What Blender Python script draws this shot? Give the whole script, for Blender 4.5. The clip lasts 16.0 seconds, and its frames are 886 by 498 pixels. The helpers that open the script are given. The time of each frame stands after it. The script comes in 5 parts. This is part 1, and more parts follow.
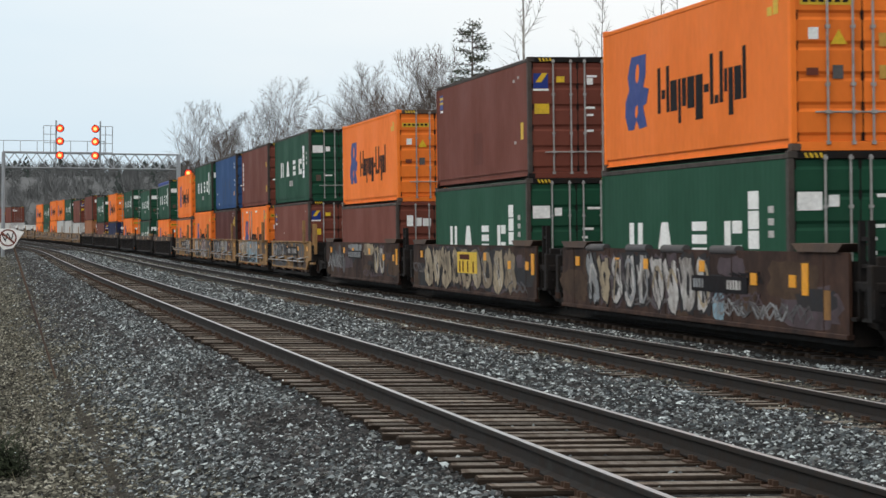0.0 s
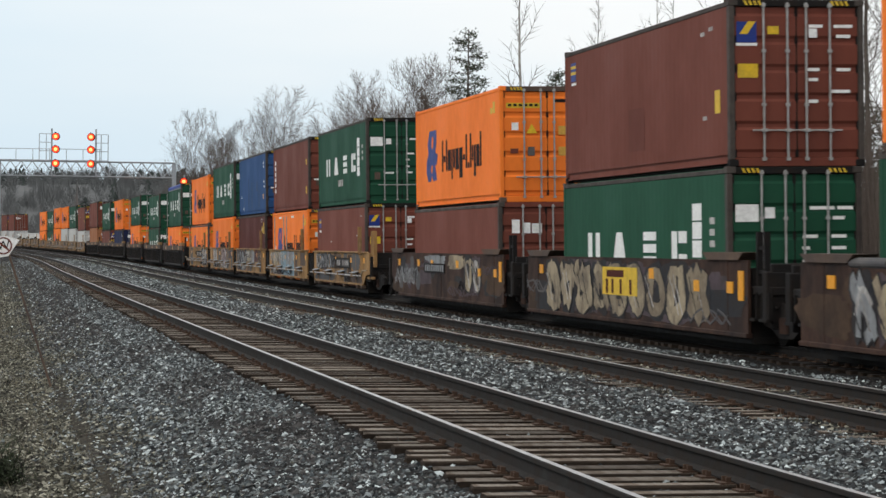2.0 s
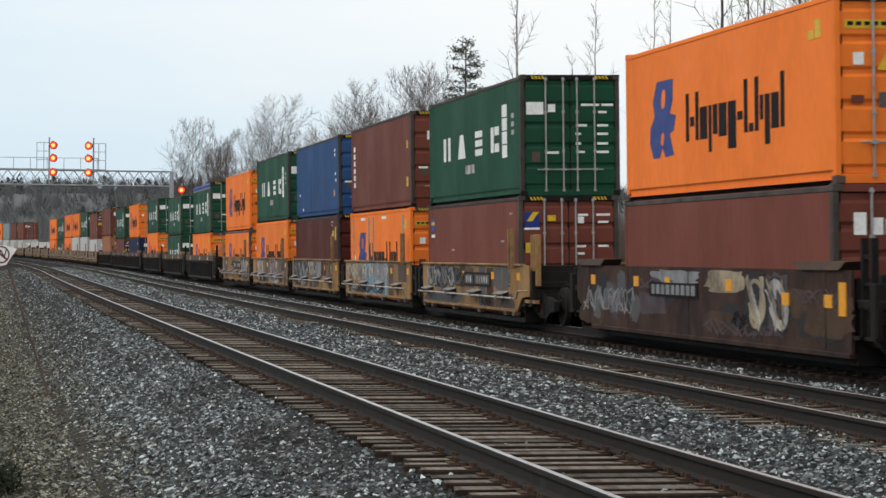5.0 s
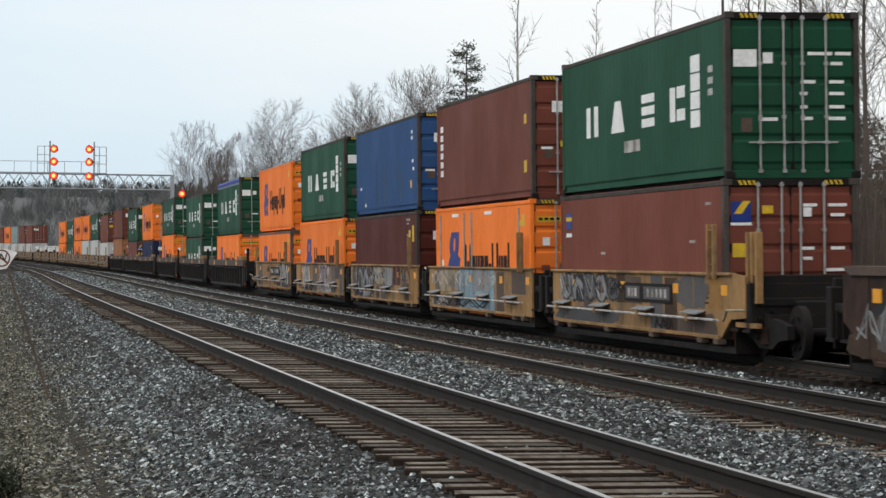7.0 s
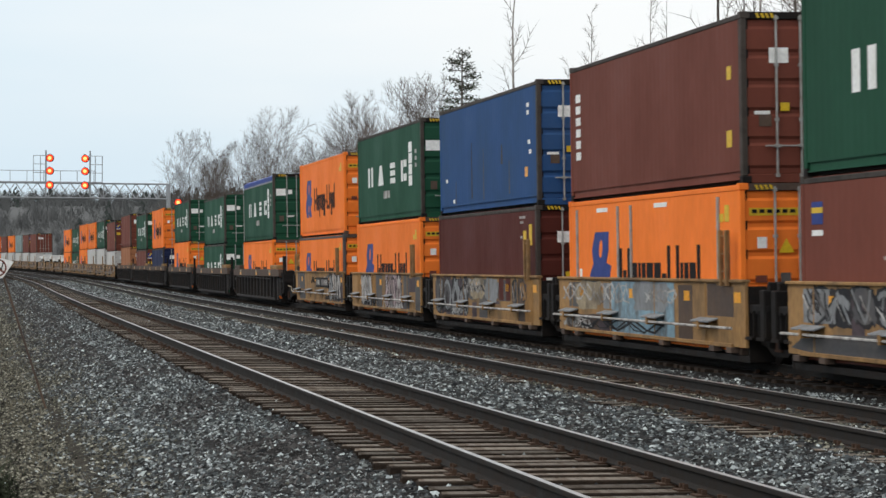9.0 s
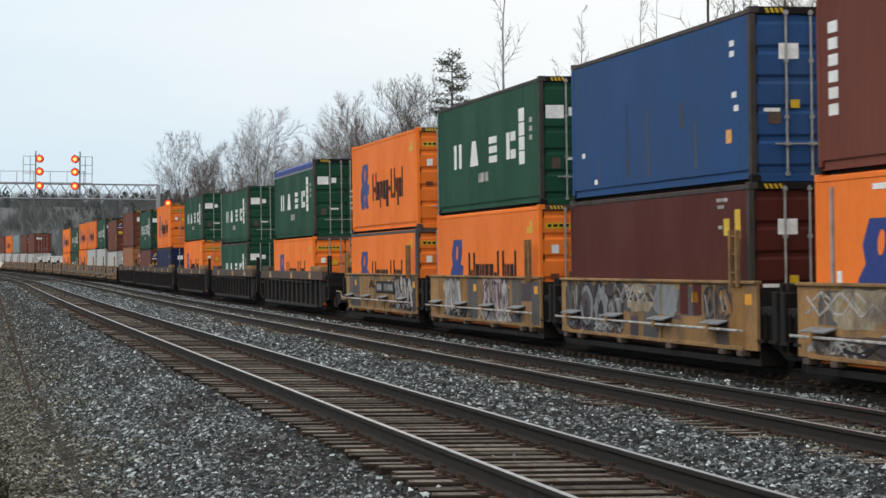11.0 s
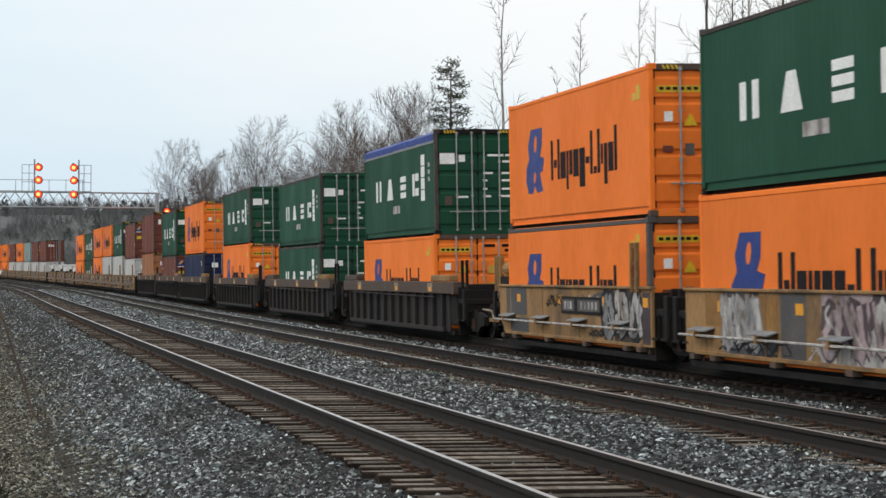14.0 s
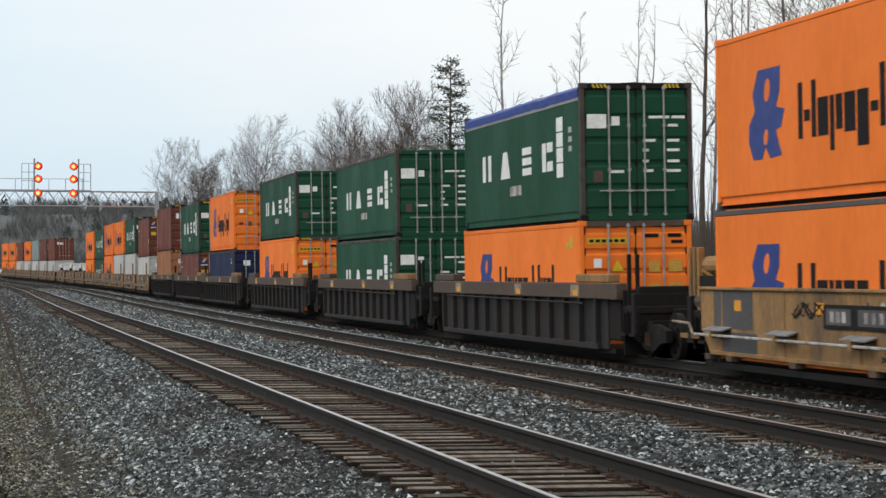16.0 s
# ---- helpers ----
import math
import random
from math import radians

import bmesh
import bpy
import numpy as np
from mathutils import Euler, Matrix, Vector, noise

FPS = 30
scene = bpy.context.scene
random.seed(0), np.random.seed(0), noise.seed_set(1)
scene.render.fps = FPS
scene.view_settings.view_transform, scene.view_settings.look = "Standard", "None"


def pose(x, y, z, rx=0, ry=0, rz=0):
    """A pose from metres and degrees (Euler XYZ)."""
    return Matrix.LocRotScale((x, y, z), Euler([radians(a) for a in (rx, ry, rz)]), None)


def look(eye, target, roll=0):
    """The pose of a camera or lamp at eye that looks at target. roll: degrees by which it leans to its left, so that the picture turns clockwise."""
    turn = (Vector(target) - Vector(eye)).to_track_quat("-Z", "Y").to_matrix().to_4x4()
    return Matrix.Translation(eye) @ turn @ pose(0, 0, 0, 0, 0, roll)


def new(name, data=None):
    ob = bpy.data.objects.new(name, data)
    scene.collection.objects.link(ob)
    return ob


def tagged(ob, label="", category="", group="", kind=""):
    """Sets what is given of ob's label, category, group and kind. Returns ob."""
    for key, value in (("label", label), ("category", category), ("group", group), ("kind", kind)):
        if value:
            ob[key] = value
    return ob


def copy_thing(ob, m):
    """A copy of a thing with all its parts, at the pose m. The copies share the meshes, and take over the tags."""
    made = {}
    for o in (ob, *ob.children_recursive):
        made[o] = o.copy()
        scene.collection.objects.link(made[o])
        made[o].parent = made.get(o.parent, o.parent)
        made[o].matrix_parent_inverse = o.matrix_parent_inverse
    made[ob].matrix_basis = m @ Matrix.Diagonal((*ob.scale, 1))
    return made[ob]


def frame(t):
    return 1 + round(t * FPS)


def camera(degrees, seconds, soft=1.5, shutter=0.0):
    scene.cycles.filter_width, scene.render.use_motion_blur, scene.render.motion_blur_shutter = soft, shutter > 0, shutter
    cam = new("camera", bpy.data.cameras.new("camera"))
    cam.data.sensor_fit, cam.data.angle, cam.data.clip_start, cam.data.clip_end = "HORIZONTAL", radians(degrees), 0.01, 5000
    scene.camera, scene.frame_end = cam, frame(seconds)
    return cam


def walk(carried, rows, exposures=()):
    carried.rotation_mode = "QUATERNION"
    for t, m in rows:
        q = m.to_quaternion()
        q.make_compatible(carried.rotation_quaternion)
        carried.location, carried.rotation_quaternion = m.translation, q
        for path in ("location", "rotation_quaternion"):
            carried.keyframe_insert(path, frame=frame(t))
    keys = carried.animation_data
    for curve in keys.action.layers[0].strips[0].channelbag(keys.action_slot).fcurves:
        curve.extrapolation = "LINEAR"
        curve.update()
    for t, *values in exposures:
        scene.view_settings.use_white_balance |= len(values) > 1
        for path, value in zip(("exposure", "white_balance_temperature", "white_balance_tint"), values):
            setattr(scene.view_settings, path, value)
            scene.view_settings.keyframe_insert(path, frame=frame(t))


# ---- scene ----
# ---------------- camera: hand-held, fixed place, turning slowly ----------------
cam = camera(20.43, 16.0, soft=1.5, shutter=0.35)
EYE = (0.0, 0.0, 1.557)
# seconds, turn to the left, tilt up, roll (degrees)
TURNS = [(0.0, 0.488, -0.212, 0.44), (0.5, 0.457, -0.215, 0.57), (1.0, 0.431, -0.174, 0.61), (1.5, 0.411, -0.106, 0.62),
         (2.0, 0.385, -0.003, 0.57), (2.5, 0.364, 0.097, 0.53), (3.0, 0.350, 0.135, 0.46), (3.5, 0.341, 0.142, 0.52),
         (4.0, 0.327, 0.165, 0.50), (6.5, 0.340, 0.227, 0.50), (7.0, 0.346, 0.280, 0.53), (7.5, 0.338, 0.399, 0.51),
         (8.0, 0.328, 0.439, 0.47), (8.5, 0.304, 0.445, 0.37), (9.0, 0.262, 0.460, 0.30), (11.5, 0.010, 0.481, 0.32),
         (12.0, 0.010, 0.438, 0.31), (12.5, 0.015, 0.425, 0.23), (13.0, 0.014, 0.487, 0.21), (13.5, 0.020, 0.627, 0.20),
         (14.0, 0.006, 0.667, 0.24), (14.5, 0.000, 0.655, 0.25), (15.0, 0.004, 0.630, 0.17), (15.5, -0.005, 0.607, 0.17),
         (16.0, 0.0, 0.637, 0.21)]


def aim(yaw, tilt, roll):
    a, b = radians(yaw), radians(tilt)
    way = Vector((-math.sin(a) * math.cos(b), math.cos(a) * math.cos(b), math.sin(b)))
    return look(EYE, Vector(EYE) + 100 * way, roll)


walk(cam, [(t, aim(a, b, c)) for t, a, b, c in TURNS])

# ---------------- light: bright overcast ----------------
scene.view_settings.exposure = 0.0
world = bpy.data.worlds.new("overcast_sky")
scene.world = world
world.use_nodes = True
wn, wl = world.node_tree.nodes, world.node_tree.links
sky = wn.new("ShaderNodeTexSky")
sky.sky_type, sky.sun_disc = "NISHITA", False
sky.sun_elevation, sky.sun_rotation = radians(51), radians(240)
sky.air_density, sky.dust_density, sky.ozone_density = 1.0, 4.0, 1.0
cloud = wn.new("ShaderNodeMix")
cloud.data_type = "RGBA"
cloud.inputs[0].default_value = 0.8
where = wn.new("ShaderNodeTexCoord")
drift = wn.new("ShaderNodeVectorMath")
drift.operation = "DOT_PRODUCT"
drift.inputs[1].default_value = (0.45, 0.0, 1.7)
wl.new(where.outputs["Generated"], drift.inputs[0])
bands = wn.new("ShaderNodeMapping")
bands.inputs["Scale"].default_value = (3.0, 3.0, 14.0)
wl.new(where.outputs["Generated"], bands.inputs[0])
veil = wn.new("ShaderNodeTexNoise")
veil.inputs["Scale"].default_value, veil.inputs["Detail"].default_value = 1.6, 4
wl.new(bands.outputs[0], veil.inputs["Vector"])
haze = wn.new("ShaderNodeMath")
haze.operation = "MULTIPLY_ADD"
haze.inputs[1].default_value = 0.16
wl.new(veil.outputs["Fac"], haze.inputs[0])
wl.new(drift.outputs["Value"], haze.inputs[2])
tone = wn.new("ShaderNodeValToRGB")
tone.color_ramp.elements[0].position, tone.color_ramp.elements[0].color = 0.06, (0.73, 0.87, 0.97, 1)
tone.color_ramp.elements[1].position, tone.color_ramp.elements[1].color = 0.31, (0.995, 1.01, 1.01, 1)
tone.color_ramp.interpolation = "EASE"
wl.new(haze.outputs[0], tone.inputs[0])
bright = wn.new("ShaderNodeVectorMath")
bright.operation = "SCALE"
bright.inputs[3].default_value = 11.5
wl.new(tone.outputs[0], bright.inputs[0])
wl.new(bright.outputs[0], cloud.inputs[7])
wl.new(sky.outputs[0], cloud.inputs[6])
wl.new(cloud.outputs[2], wn["Background"].inputs[0])
wn["Background"].inputs[1].default_value = 0.1
sun = new("sun", bpy.data.lights.new("sun", "SUN"))
sun.data.energy, sun.data.angle, sun.data.color = 0.92, radians(25), (1.0, 0.95, 0.88)
sun.matrix_basis = look((-30, -17, 37), (0, 0, 0))


# ---------------- materials ----------------
def ramp(n, l, src, stops):
    r = n.new("ShaderNodeValToRGB")
    while len(r.color_ramp.elements) < len(stops):
        r.color_ramp.elements.new(0.5)
    for e, (p, c) in zip(r.color_ramp.elements, stops):
        e.position, e.color = p, (*c, 1) if len(c) == 3 else c
    l.new(src, r.inputs[0])
    return r.outputs[0]


def mix(n, l, fac, a, b, mode="MIX"):
    m = n.new("ShaderNodeMix")
    m.data_type, m.blend_type = "RGBA", mode
    for i, v in ((0, fac), (6, a), (7, b)):
        if hasattr(v, "default_value"):
            l.new(v, m.inputs[i])
        elif i == 0:
            m.inputs[0].default_value = v
        else:
            m.inputs[i].default_value = (*v, 1)
    return m.outputs[2]


def texture(n, l, scale, detail=4, stretch=(1, 1, 1), kind="ShaderNodeTexNoise", rough=0.6):
    co, mp, tx = n.new("ShaderNodeTexCoord"), n.new("ShaderNodeMapping"), n.new(kind)
    mp.inputs["Scale"].default_value = stretch
    l.new(co.outputs["Object"], mp.inputs[0])
    l.new(mp.outputs[0], tx.inputs["Vector"])
    tx.inputs["Scale"].default_value = scale
    if kind == "ShaderNodeTexNoise":
        tx.inputs["Detail"].default_value, tx.inputs["Roughness"].default_value = detail, rough
    return tx


def material(name, base, worn=None, rough=0.6, metal=0.0, scale=3.0, fine=40.0, amount=0.5, bump=0.1, stretch=(1, 1, 1), vary=0.0, spec=0.3, grain=0.2):
    """A surface with broad wear towards the colour worn, fine grain, relief, and a shade of its own per object."""
    m = bpy.data.materials.new(name)
    m.use_nodes = True
    n, l = m.node_tree.nodes, m.node_tree.links
    b = n["Principled BSDF"]
    worn = worn or tuple(c * 0.6 for c in base)
    big, small = texture(n, l, scale, 6, stretch), texture(n, l, fine, 5, stretch)
    f1 = ramp(n, l, big.outputs["Fac"], [(0.42, (0, 0, 0)), (0.72, (amount,) * 3)])
    c = mix(n, l, f1, base, worn)
    g = ramp(n, l, small.outputs["Fac"], [(0.3, (1 - grain,) * 3), (0.7, (1 + grain * 0.7,) * 3)])
    c = mix(n, l, 0.8, c, g, "MULTIPLY")
    if vary:
        info = n.new("ShaderNodeObjectInfo")
        v = ramp(n, l, info.outputs["Random"], [(0, (1 - vary,) * 3), (1, (1 + vary * 0.6,) * 3)])
        c = mix(n, l, 1.0, c, v, "MULTIPLY")
    l.new(c, b.inputs["Base Color"])
    r = ramp(n, l, big.outputs["Fac"], [(0.3, (rough * 0.85,) * 3), (0.8, (min(1, rough * 1.25),) * 3)])
    l.new(r, b.inputs["Roughness"])
    b.inputs["Metallic"].default_value = metal
    b.inputs["Specular IOR Level"].default_value = spec
    if bump:
        bp = n.new("ShaderNodeBump")
        bp.inputs["Strength"].default_value, bp.inputs["Distance"].default_value = bump, 0.02
        l.new(small.outputs["Fac"], bp.inputs["Height"])
        l.new(bp.outputs[0], b.inputs["Normal"])
    return m


def glow(name, colour, strength):
    m = bpy.data.materials.new(name)
    m.use_nodes = True
    b = m.node_tree.nodes["Principled BSDF"]
    b.inputs["Base Color"].default_value = (*colour, 1)
    b.inputs["Emission Color"].default_value = (*colour, 1)
    b.inputs["Emission Strength"].default_value = strength
    return m


def paint(name, base, worn):
    """Container paint: faded, with rust and grime in upright runs."""
    return material(name, base, worn, rough=0.6, scale=0.55, fine=5, amount=0.55, bump=0.02, stretch=(1.1, 1.1, 0.7), vary=0.10, spec=0.08, grain=0.06)


ORANGE = paint("orange_paint", (0.96, 0.228, 0.034), (0.76, 0.178, 0.036))
GREEN = paint("green_paint", (0.015, 0.076, 0.041), (0.024, 0.066, 0.044))
MAROON = paint("maroon_paint", (0.180, 0.055, 0.037), (0.125, 0.045, 0.034))
DEEPMAROON = paint("deep_maroon_paint", (0.145, 0.045, 0.032), (0.115, 0.041, 0.031))
OXBLOOD = paint("dark_oxblood_paint", (0.088, 0.021, 0.0155), (0.066, 0.021, 0.016))
BLUE = paint("blue_paint", (0.020, 0.074, 0.215), (0.060, 0.100, 0.165))
RIM = material("weathered_rim_steel", (0.070, 0.058, 0.050), (0.035, 0.030, 0.027), 0.7, 0, 2, 15, 0.8, 0.1, vary=0.2, spec=0.2)
NAVY = paint("navy_paint", (0.012, 0.02, 0.07), (0.03, 0.035, 0.06))
WHITE = paint("white_paint", (0.55, 0.55, 0.53), (0.34, 0.32, 0.30))
BROWN = paint("brown_paint", (0.36, 0.15, 0.07), (0.22, 0.10, 0.06))
GREY = paint("grey_green_paint", (0.25, 0.33, 0.33), (0.2, 0.22, 0.2))
STEEL = material("galvanised_steel", (0.38, 0.38, 0.37), (0.2, 0.17, 0.14), 0.55, 0.35, 6, 40, 0.6)
DARK = material("dirty_dark_steel", (0.012, 0.011, 0.0108), (0.026, 0.019, 0.015), 0.8, 0.0, 3, 25, 0.7, 0.2, spec=0.15)
WELLDARK = material("black_brown_wagon_paint", (0.027, 0.025, 0.025), (0.05, 0.04, 0.034), 0.75, 0, 1.2, 14, 0.8, 0.12, (1, 1, 0.5), spec=0.15)
CHORD = material("brown_chord_paint", (0.085, 0.062, 0.052), (0.15, 0.10, 0.07), 0.75, 0, 1.2, 14, 0.8, 0.12, spec=0.15)
TAN = material("tan_wagon_paint", (0.335, 0.190, 0.075), (0.095, 0.074, 0.056), 0.7, 0, 0.8, 9, 0.97, 0.12, (1, 1, 0.6), 0.12, grain=0.3, spec=0.15)
RUST = material("rusty_wagon_paint", (0.055, 0.028, 0.019), (0.018, 0.0155, 0.0155), 0.75, 0, 0.9, 6, 1.0, 0.12, (1, 1, 0.7), 0.1, grain=0.4, spec=0.15)
DULL = material("grey_overspray", (0.085, 0.082, 0.085), (0.14, 0.125, 0.115), 0.7, 0, 1.2, 12, 0.8, 0.05, spec=0.15)
SMUDGE = material("brown_smudge", (0.075, 0.045, 0.028), (0.035, 0.026, 0.022), 0.8, 0, 1.2, 12, 0.8, 0.05, spec=0.15)
SPRAY = material("white_spray_paint", (0.50, 0.48, 0.46), (0.105, 0.085, 0.07), 0.65, 0, 2.6, 16, 0.95, 0.03, (1, 1, 0.7), grain=0.3, spec=0.15)
CREAM = material("cream_spray_paint", (0.37, 0.30, 0.20), (0.105, 0.085, 0.07), 0.65, 0, 2.6, 16, 0.95, 0.03, (1, 1, 0.7), grain=0.3, spec=0.15)
LIGHTBLUE = material("light_blue_spray_paint", (0.24, 0.37, 0.45), (0.105, 0.085, 0.07), 0.65, 0, 2.6, 16, 0.95, 0.03, (1, 1, 0.7), grain=0.3, spec=0.15)
PINK = material("pale_pink_spray_paint", (0.43, 0.33, 0.34), (0.105, 0.085, 0.07), 0.65, 0, 2.6, 16, 0.95, 0.03, (1, 1, 0.7), grain=0.3, spec=0.15)
BLACKPAINT = material("black_lettering_paint", (0.012, 0.011, 0.013), (0.03, 0.022, 0.02), 0.7, 0, 3, 18, 0.6, 0.02, spec=0.08)
LOGOBLUE = material("blue_logo_paint", (0.010, 0.033, 0.22), (0.02, 0.045, 0.17), 0.5, 0, 3, 18, 0.5, 0.02)
LETTERWHITE = material("white_lettering_paint", (0.88, 0.88, 0.86), (0.66, 0.66, 0.62), 0.5, 0, 2, 18, 0.6, 0.02)
YELLOW = material("yellow_marking", (0.72, 0.47, 0.02), (0.5, 0.33, 0.05), 0.5, 0, 4, 20, 0.6, 0.02)
SANDY = material("sandy_yellow_label", (0.62, 0.36, 0.06), (0.5, 0.26, 0.06), 0.5, 0, 4, 20, 0.6, 0.02)
AMBER = material("amber_reflector", (0.85, 0.36, 0.01), (0.6, 0.28, 0.03), 0.35, 0, 6, 20, 0.5, 0.0)
TARP = material("blue_tarpaulin", (0.006, 0.030, 0.25), (0.02, 0.07, 0.36), 0.4, 0, 5, 11, 0.9, 1.0, (1, 1.5, 1.5), spec=0.12, grain=0.45)
RAILTOP = material("worn_rail_steel", (0.46, 0.46, 0.46), (0.22, 0.205, 0.19), 0.38, 0.8, 4, 30, 0.5, 0.02)
RAILSIDE = material("rusty_rail_steel", (0.019, 0.0172, 0.016), (0.036, 0.027, 0.021), 0.85, 0, 5, 40, 0.7, 0.15, spec=0.15)
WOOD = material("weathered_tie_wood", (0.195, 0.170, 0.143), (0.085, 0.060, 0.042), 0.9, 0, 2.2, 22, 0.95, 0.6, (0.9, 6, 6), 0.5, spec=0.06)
# tie sides: darker wood, with the shade on upright faces painted in
TIESIDE = material("shaded_tie_wood", (0.030, 0.023, 0.018), (0.06, 0.043, 0.032), 0.95, 0, 3.0, 22, 0.6, 0.4, (0.7, 6, 6), 0.3, spec=0.05)
PLATE = material("rusty_tie_plate", (0.075, 0.045, 0.03), (0.04, 0.03, 0.025), 0.85, 0, 5, 40, 0.6, 0.2, spec=0.15)
GALV = material("silver_gantry_steel", (0.36, 0.38, 0.40), (0.25, 0.26, 0.27), 0.5, 0.4, 1, 20, 0.5)
BARK = material("grey_bark", (0.115, 0.098, 0.085), (0.06, 0.052, 0.045), 0.9, 0, 2, 12, 0.6, 0.3, spec=0.06)
TWIG = material("twigs", (0.13, 0.105, 0.09), (0.08, 0.065, 0.055), 0.9, 0, 2, 12, 0.6, 0, spec=0.06)
NEEDLE = material("dark_needles", (0.035, 0.046, 0.028), (0.055, 0.06, 0.035), 0.8, 0, 1, 8, 0.8, 0, spec=0.06)
SANDWASH = material("sand_spray_paint", (0.25, 0.20, 0.135), (0.12, 0.09, 0.07), 0.65, 0, 2.2, 14, 0.95, 0.03, grain=0.3, spec=0.15)
PLUM = material("faded_plum_spray_paint", (0.085, 0.062, 0.070), (0.05, 0.04, 0.042), 0.7, 0, 1.6, 12, 0.9, 0.03, spec=0.15)
CHARCOAL = material("charcoal_spray_paint", (0.020, 0.021, 0.025), (0.045, 0.037, 0.033), 0.7, 0, 2.4, 14, 0.9, 0.03, spec=0.15)
SILVER = material("silver_grey_spray_paint", (0.24, 0.25, 0.26), (0.13, 0.12, 0.11), 0.6, 0, 2.2, 14, 0.9, 0.03, (1, 1, 0.5), grain=0.3, spec=0.2)
OCHRE = material("ochre_wagon_paint", (0.30, 0.155, 0.045), (0.15, 0.085, 0.045), 0.7, 0, 1.6, 12, 0.9, 0.08, (1, 1, 0.5), grain=0.3, spec=0.15)
BIRCH = material("pale_birch_bark", (0.42, 0.40, 0.37), (0.16, 0.14, 0.12), 0.85, 0, 3, 10, 0.8, 0.1, (1, 1, 2), spec=0.06)
REDLAMP = glow("red_signal_light", (1.0, 0.045, 0.01), 1.1)
LAMPCORE = glow("amber_signal_light", (1.0, 0.36, 0.10), 2.2)
# far needles and wood: the haze of distance is mixed into these greys
FARNEEDLE = material("hazed_needles", (0.055, 0.066, 0.062), (0.078, 0.086, 0.080), 0.9, 0, 0.05, 2, 0.7, 0, spec=0.05)
FARWOOD = material("hazed_far_wood", (0.145, 0.149, 0.150), (0.100, 0.104, 0.105), 0.9, 0, 0.05, 2, 0.7, 0, spec=0.05)


def ballast_material():
    """Crushed stone that goes over into a cindery bank with dead grass."""
    m = bpy.data.materials.new("grey_ballast_ground")
    m.use_nodes = True
    n, l = m.node_tree.nodes, m.node_tree.links
    b = n["Principled BSDF"]
    v1 = texture(n, l, 15, kind="ShaderNodeTexVoronoi")
    v2 = texture(n, l, 37, kind="ShaderNodeTexVoronoi")
    big, mid, fine = texture(n, l, 0.5, 6), texture(n, l, 3.5, 5), texture(n, l, 60, 4)
    c = ramp(n, l, v1.outputs["Color"], [(0.0, (0.005, 0.005, 0.006)), (0.45, (0.024, 0.025, 0.027)), (0.8, (0.072, 0.074, 0.077)), (1, (0.19, 0.192, 0.192))])
    c2 = ramp(n, l, v2.outputs["Color"], [(0.0, (0.3, 0.3, 0.3)), (1, (1.5, 1.48, 1.44))])
    c = mix(n, l, 0.8, c, c2, "MULTIPLY")
    d = ramp(n, l, mid.outputs["Fac"], [(0.35, (0.6, 0.59, 0.58)), (0.65, (1.2, 1.18, 1.15))])
    c = mix(n, l, 0.8, c, d, "MULTIPLY")
    f = ramp(n, l, big.outputs["Fac"], [(0.45, (0, 0, 0)), (0.75, (0.4, 0.4, 0.4))])
    c = mix(n, l, f, c, (0.04, 0.036, 0.03))
    e1 = ramp(n, l, mid.outputs["Fac"], [(0.3, (0.024, 0.0215, 0.017)), (0.55, (0.056, 0.050, 0.040)), (0.75, (0.096, 0.087, 0.07))])
    e2 = ramp(n, l, fine.outputs["Fac"], [(0.3, (0.35, 0.35, 0.34)), (0.7, (1.6, 1.58, 1.5))])
    bank = mix(n, l, 0.9, e1, e2, "MULTIPLY")
    soil = n.new("ShaderNodeAttribute")
    soil.attribute_name = "bank"
    # oil and the deep shade under the train, put into the bed's colour
    oily_shade = n.new("ShaderNodeAttribute")
    oily_shade.attribute_name = "oily_shade"
    c = mix(n, l, oily_shade.outputs["Fac"], mix(n, l, soil.outputs["Fac"], c, bank), (0.014, 0.0125, 0.0115))
    l.new(c, b.inputs["Base Color"])
    b.inputs["Roughness"].default_value = 0.95
    b.inputs["Specular IOR Level"].default_value = 0.05
    bp = n.new("ShaderNodeBump")
    bp.inputs["Strength"].default_value, bp.inputs["Distance"].default_value = 1.0, 0.06
    l.new(v1.outputs["Distance"], bp.inputs["Height"])
    bp.invert = True
    l.new(bp.outputs[0], b.inputs["Normal"])
    return m


BALLAST = ballast_material()
FIELD = material("winter_field", (0.085, 0.078, 0.055), (0.05, 0.045, 0.035), 0.95, 0, 0.05, 1.2, 0.8, 0.3, spec=0.06)


def stone_material(name, base, worn, tones):
    """Loose stones, each with a shade of its own."""
    m = material(name, base, worn, 0.85, 0, 9, 60, 0.5, 0.3, spec=0.06)
    n, l = m.node_tree.nodes, m.node_tree.links
    g = n.new("ShaderNodeNewGeometry")
    v = ramp(n, l, g.outputs["Random Per Island"], tones)
    b = n["Principled BSDF"]
    old = b.inputs["Base Color"].links[0].from_socket
    l.new(mix(n, l, 1.0, old, v, "MULTIPLY"), b.inputs["Base Color"])
    return m


